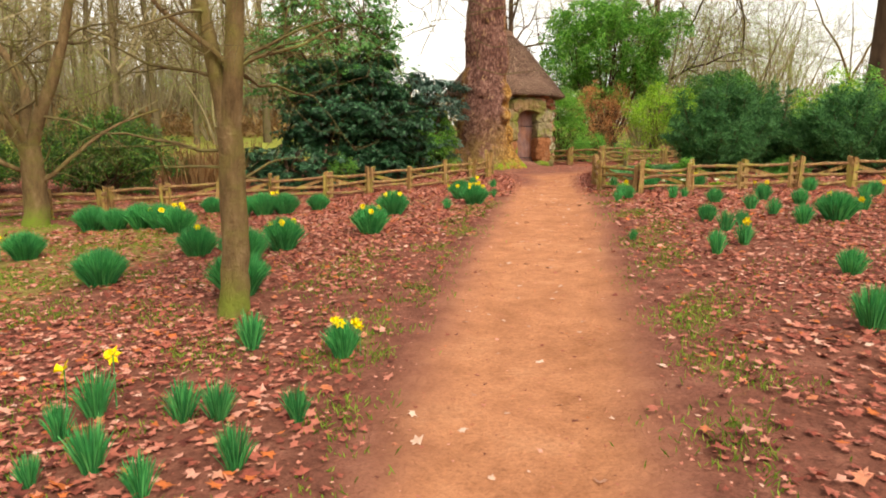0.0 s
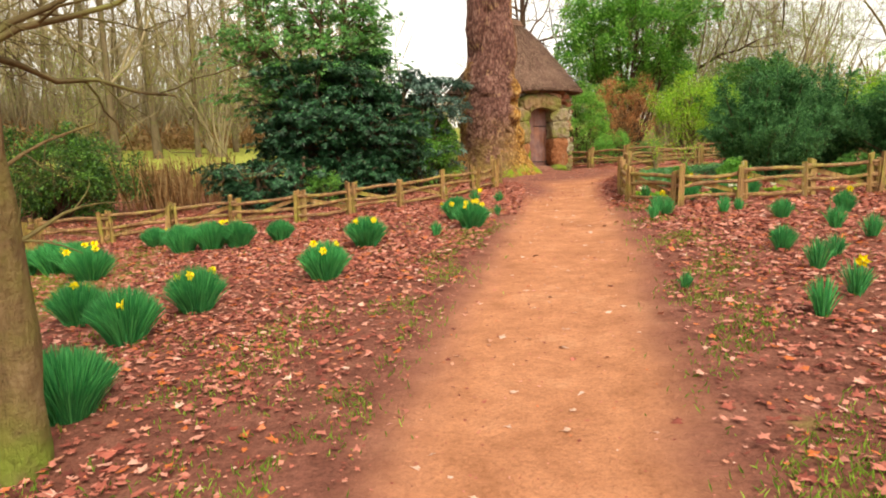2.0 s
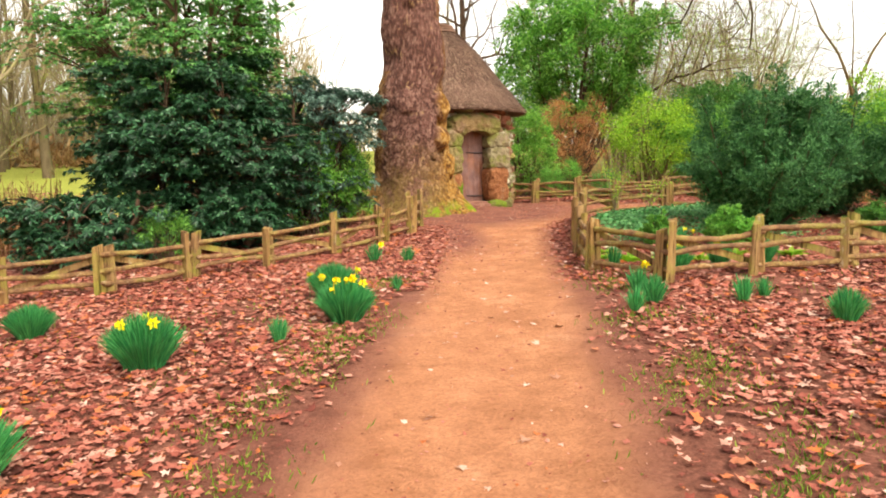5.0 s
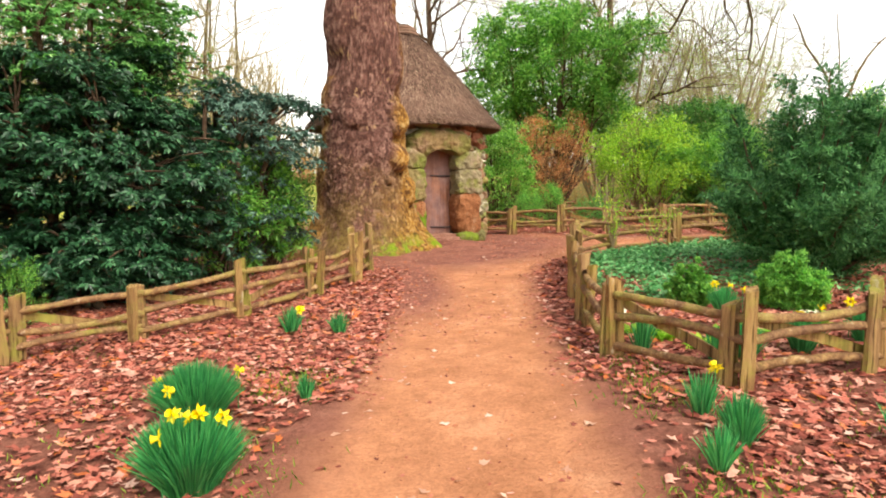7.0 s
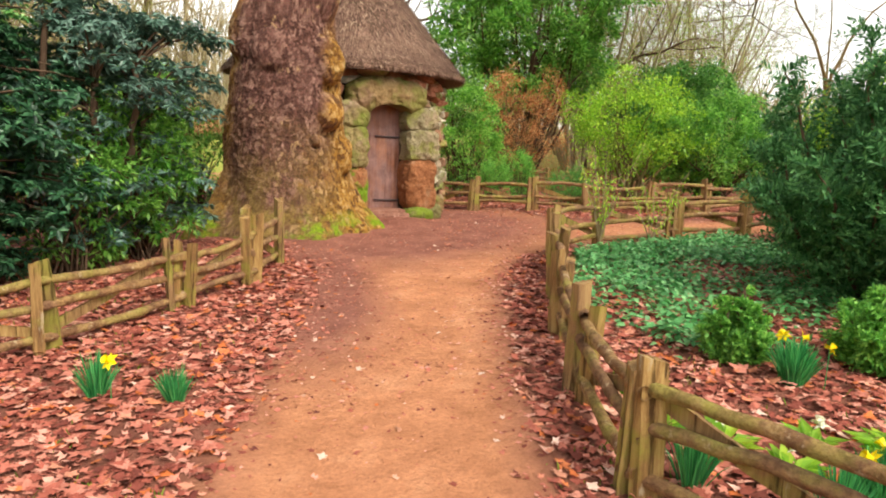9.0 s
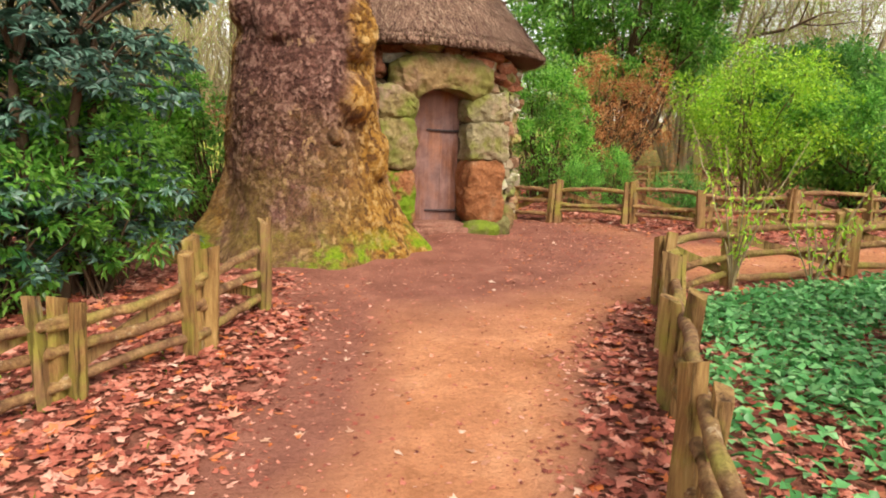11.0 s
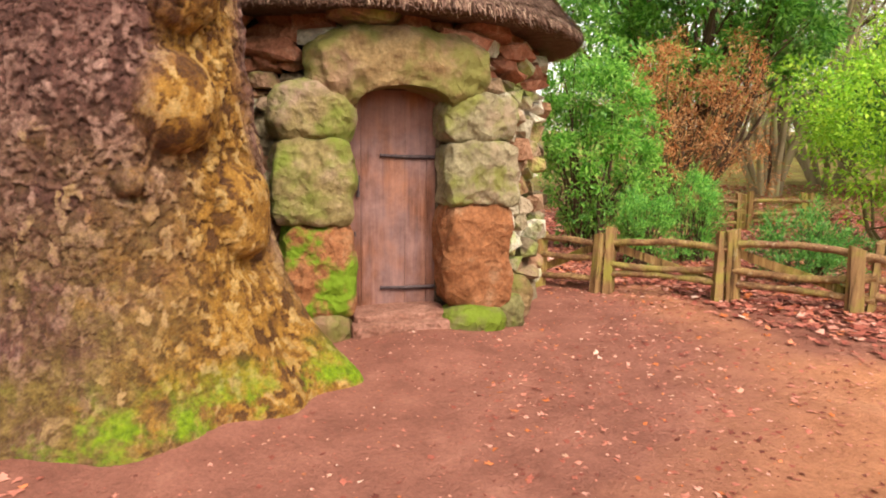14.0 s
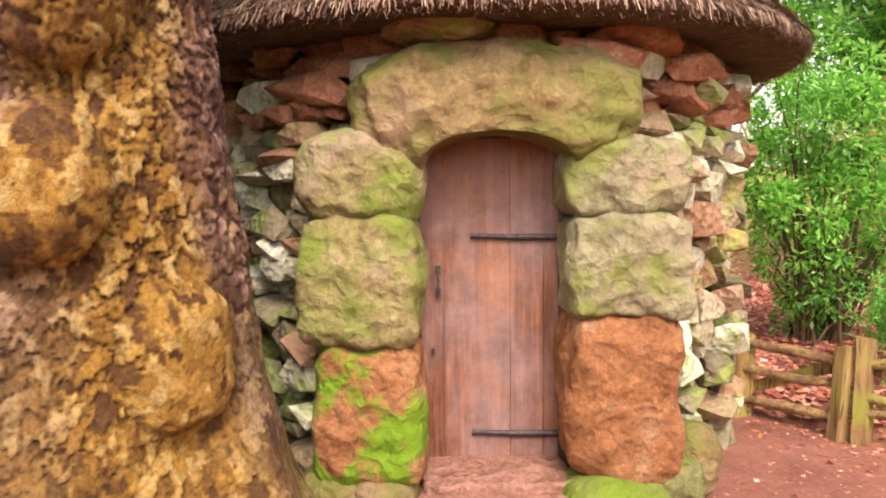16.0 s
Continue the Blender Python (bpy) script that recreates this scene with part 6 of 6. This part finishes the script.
reeds("dry_reeds", -9.5, 21.5, (2.4, 1.2), 1.2, 220, REED, "stand of dry tan reeds at field edge", 23, "reeds")
sapling(5.35, 19.45, 2.5, 8, 61)
sapling(6.05, 19.45, 2.0, 6, 62)

# the young tree by the path and its neighbour
young = forked_tree("young_tree", -1.85, 5.75, 1.5, 0.125, ((195, 84, 3.8, 0.08), (15, 85, 4.2, 0.09), (170, 18, 2.1, 0.026), (15, 24, 1.9, 0.026), (250, 30, 2.0, 0.03), (330, 10, 2.4, 0.024), (60, 35, 2.0, 0.03), (120, 28, 1.8, 0.026), (200, 40, 1.6, 0.026)), ((1.3, 175, 12, 0.6), (1.15, 10, 25, 0.5), (1.45, 200, 15, 1.0)), 41, "slender greenish-brown leafless tree beside path", True)
second = forked_tree("young_tree", -7.75, 12.3, 1.35, 0.22, ((165, 58, 5.0, 0.14), (20, 76, 5.0, 0.13), (120, 66, 4.4, 0.1), (260, 50, 3.4, 0.07), (190, 25, 3.0, 0.05), (5, 30, 3.0, 0.05)), ((1.1, 10, 20, 1.2),), 44, "low-forking leafless tree before fence")
big = bare_tree(46, 17, 0.85, 0.0, 2, 4, BARK_DARK, TWIG, 0.5, 0.5, name="great_tree", label="massive dark trunk of an old tree")
settle_tree(big, 15.8, 23.9)
_g = np.random.default_rng(91)
for bearing, rise, z, length in ((178, 14, 7.6, 6.0), (200, 8, 8.4, 5.5), (150, 16, 9.0, 6.5)):
    pile = Pile()
    a, e = radians(bearing), radians(rise)
    grow(pile, _g, np.array([0.5 * math.cos(a), 0.5 * math.sin(a), z]), np.array([math.cos(a) * math.cos(e), math.sin(a) * math.cos(e), math.sin(e)]), length, 0.15, 3, 5, 0.6, -0.02, 7, 0.26)
    put("limb", pile.mesh("limb", BARK_GREY, True), big, None, "crooked spreading bare limb")
for seed, x, y, size in ((48, 11.5, 37, 13), (49, 4.0, 43, 15)):
    settle_tree(bare_tree(seed, size, 0.26, 0.03, 2, 6, BARK_DARK, BARK_DARK, 0.22, 0.6, 1800, name="spreading_tree", label="spreading leafless tree with crooked dark limbs"), x, y)
hazel = [coppice(70 + k, 8.0 + k, 7 + k) for k in range(3)]
settle_tree(hazel[0], 12.5, 36, 30)
settle_tree(hazel[1], 14.8, 39, 200)
settle_tree(hazel[2], 10.2, 34, 120)
for k, (x, y) in enumerate(((13, 44), (17.5, 46), (9, 41), (18.5, 52), (17, 38), (19.5, 42), (20, 46), (24, 50), (27, 53), (23, 45), (16, 50), (-16, 46), (-22, 42), (-10, 47), (-27, 38), (-18, 50), (-32, 34))):
    place(hazel[k % 3], x, y, 77 * k, 0.85 + 0.1 * (k % 3))
forked_tree("slender_tree", 23.0, 38.0, 3.3, 0.16, ((185, 72, 5.5, 0.085), (5, 74, 6.0, 0.08), (90, 79, 5.0, 0.05), (30, 58, 3.0, 0.03)), ((2.5, 170, 25, 1.2),), 48, "slender dark leafless tree forked like a wishbone")
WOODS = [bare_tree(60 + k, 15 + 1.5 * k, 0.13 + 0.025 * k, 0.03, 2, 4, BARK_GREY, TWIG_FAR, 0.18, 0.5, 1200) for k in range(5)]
_w = random.Random(5)
SPOTS = []
for k in range(260):
    a = _w.uniform(-75, 70) if k % 3 else _w.uniform(-55, -8)
    d = _w.uniform(30, 68)
    x, y = 1 + d * math.sin(radians(a)), 8 + d * math.cos(radians(a))
    if -11 < a < 3 or 33 < a < 50 or 5 < a < 50 or len(SPOTS) > 72:
        continue
    if a < -12 and d < 38:
        continue
    if all(math.hypot(x - p, y - q) > 2.2 for p, q in SPOTS):
        SPOTS.append((x, y))
for k, (x, y) in enumerate(SPOTS):
    if k < len(WOODS):
        settle_tree(WOODS[k], x, y, _w.uniform(0, 360))
    else:
        place(WOODS[k % len(WOODS)], x, y, _w.uniform(0, 360), _w.uniform(0.75, 1.2))


def far_wood():
    """A ring of undergrowth and thin stems that closes the view."""
    rng = np.random.default_rng(33)
    n = 54000
    a = np.where(np.arange(n) % 2, rng.uniform(-1.3, -0.15, n), rng.uniform(0, 2 * np.pi, n))
    d = rng.uniform(52, 95, n)
    x, y = 1 + d * np.sin(a), 12 + d * np.cos(a)
    base = np.stack([x, y, land(x, y) + rng.uniform(0, 1, n) ** 2 * np.where(np.sin(a) < -0.12, 10, 3) - 0.2], -1)
    way = unit(np.stack([rng.normal(0, 0.35, n), rng.normal(0, 0.35, n), np.ones(n)], -1))
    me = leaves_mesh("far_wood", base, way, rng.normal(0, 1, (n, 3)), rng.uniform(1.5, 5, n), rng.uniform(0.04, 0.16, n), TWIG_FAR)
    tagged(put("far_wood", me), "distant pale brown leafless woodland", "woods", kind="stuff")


far_wood()


def bracken():
    """A brown bank of dead bracken and brush under the far trees."""
    rng = np.random.default_rng(34)
    n = 15000
    a, d = rng.uniform(-1.35, -0.1, n), rng.uniform(47, 60, n)
    x, y = 1 + d * np.sin(a), 12 + d * np.cos(a)
    base = np.stack([x, y, land(x, y) + rng.uniform(0, 1, n) ** 1.6 * 2.6 * (0.4 + 0.6 * np.clip((d - 47) / 10, 0, 1)) - 0.1], -1)
    way = unit(rng.normal(0, 0.7, (n, 3)) + np.array([0, 0, 0.5]))
    me = leaves_mesh("bracken", base, way, rng.normal(0, 1, (n, 3)), rng.uniform(0.4, 1.3, n), rng.uniform(0.08, 0.25, n), REED)
    tagged(put("bracken", me), "brown dead bracken bank below distant trees", "bracken", kind="stuff")


bracken()


def primrose(x, y, size, seed):
    """A low rosette of bright leaves with a few pale flowers."""
    rng = np.random.default_rng(seed)
    ob = thing("primrose", pose(x, y, lz(x, y)), "bright yellow-green primrose plant with pale flowers", "plant", "primroses inside the fence")
    n = 34
    a = rng.uniform(0, 2 * np.pi, n)
    base = np.stack([0.02 * np.cos(a), 0.02 * np.sin(a), np.full(n, 0.01)], -1)
    way = np.stack([np.cos(a), np.sin(a), rng.uniform(0.25, 1.1, n)], -1)
    put("rosette", leaves_mesh("rosette", base, way, np.tile([0, 0, 1.0], (n, 1)), size * rng.uniform(0.5, 1, n), size * 0.32, SPRING, 0.15, 0.25), ob)
    for k in range(3):
        q, r = rng.uniform(0, 2 * np.pi), rng.uniform(0, 0.08)
        f = put("flower", PALE_FLOWER, ob, pose(r * math.cos(q), r * math.sin(q), size * 0.75, rng.uniform(-40, 40), rng.uniform(-40, 40)))
        f["label"] = "pale cream flower"


PALE_FLOWER = FLOWER.copy()
PALE_FLOWER.materials[0] = PETAL_PALE
for k, (x, y, s) in enumerate(((3.75, 14.6, 0.2), (3.95, 14.35, 0.22), (4.1, 14.05, 0.2), (4.4, 14.3, 0.18), (4.75, 14.2, 0.2), (3.8, 15.0, 0.16), (5.3, 14.4, 0.18), (5.9, 14.2, 0.2))):
    primrose(x, y, s, 300 + k)


def orange_canopy():
    x, y, z = 22.5, 35.0, lz(22.5, 35)
    ob = thing("canopy", pose(x, y, z), "orange canvas canopy on posts", "canopy")
    bm = bmesh.new()
    top = 2.75 - z
    pts = [(-1.3, -1.3, top - 0.35), (1.3, -1.3, top - 0.35), (1.3, 1.3, top - 0.35), (-1.3, 1.3, top - 0.35)]
    a = [bm.verts.new(p) for p in pts]
    b = [bm.verts.new((p[0] * 0.98, p[1] * 0.98, p[2] - 0.14)) for p in pts]
    peak = bm.verts.new((0, 0, top + 0.3))
    for k in range(4):
        bm.faces.new((a[k], a[(k + 1) % 4], peak))
        bm.faces.new((b[k], b[(k + 1) % 4], a[(k + 1) % 4], a[k]))
    part("cover", bm, CANVAS, ob)
    for px, py in ((-1.2, -1.2), (1.2, -1.2), (1.2, 1.2), (-1.2, 1.2)):
        put("pole", np_mesh("pole", *tube_arrays([(px, py, -0.2), (px, py, 1), (px, py, top - 0.3)], [0.04] * 3, 8), WOOD_RAIL), ob)


orange_canopy()

for row in ((-5.84, 9.05, .9, 1), (-3.79, 7.2, .95, 0), (-3.23, 8.57, .85, 2), (-2.0, 6.42, .95, 0), (-2.42, 7.91, .95, 1), (-2.14, 8.72, 1, 3), (-1.08, 9.68, .88, 3), (-.89, 11.5, 1, 3), (.58, 12.45, .98, 6), (.36, 13.35, 1.0, 3), (-2.43, 12.65, .78, 0), (-3.0, 12.35, .9, 1), (-3.4, 12.3, 1, 1), (-3.8, 12.2, .95, 0), (-4.37, 10.7, 1, 4), (-4.92, 11.31, 1, 0), (-5.3, 11.4, 1, 1), (-6.2, 11.45, 1, 0), (-5.75, 11.38, 1, 0), (-4.62, 13.0, .8, 1), (-1.41, 4.83, 0.47, 0), (-.69, 4.6, 0.55, 4), (-2.01, 3.78, 0.48, 2), (-2.07, 3.52, 0.35, 0), (-1.45, 3.66, 0.47, 0), (-1.25, 3.66, 0.43, 0), (-.79, 3.62, .35, 0), (-1.7, 3.16, 0.47, 0), (-.98, 3.12, 0.39, 0), (-1.35, 2.93, 0.35, 0), (-1.95, 3.06, 0.31, 0)):
    daffodils(*row)
for row in ((.67, 15.47, .5, 1), (1.15, 15.3, .42, 0), (1.03, 13.59, .3, 0), (.06, 11.92, .36, 0), (3.1, 4.68, .6, 0), (3.88, 6.21, .55, 0), (3.1, 7.38, .5, 0), (3.6, 7.83, .5, 1), (3.75, 8.68, .5, 0), (3.85, 9.57, .55, 0), (4.17, 9.16, .4, 0), (4.74, 11.46, .55, 0), (4.94, 10.54, .5, 0), (4.98, 9.9, .5, 0), (5.67, 11.65, .6, 2), (4.98, 9.08, .55, 0), (5.59, 9.32, 1.0, 2), (7.09, 12.74, .62, 0), (5.87, 10.82, .55, 0), (7.73, 11.82, .65, 1), (7.23, 11.32, .5, 0), (6.43, 10.03, .5, 0), (3.5, 12.4, .52, 0), (4.53, 12.33, .4, 0), (2.41, 8.29, .3, 0), (3.46, 12.77, .45, 1), (3.23, 12.12, .4, 0), (4.26, 12.2, .42, 0), (4.3, 13.75, .6, 2), (4.8, 13.8, .55, 2), (3.62, 14.05, .5, 0), (4.85, 15.05, .55, 3), (5.4, 13.9, .6, 2), (4.05, 13.7, .5, 0)):
    daffodils(*row)
build_ground_cover()
build_grass()
build_litter()
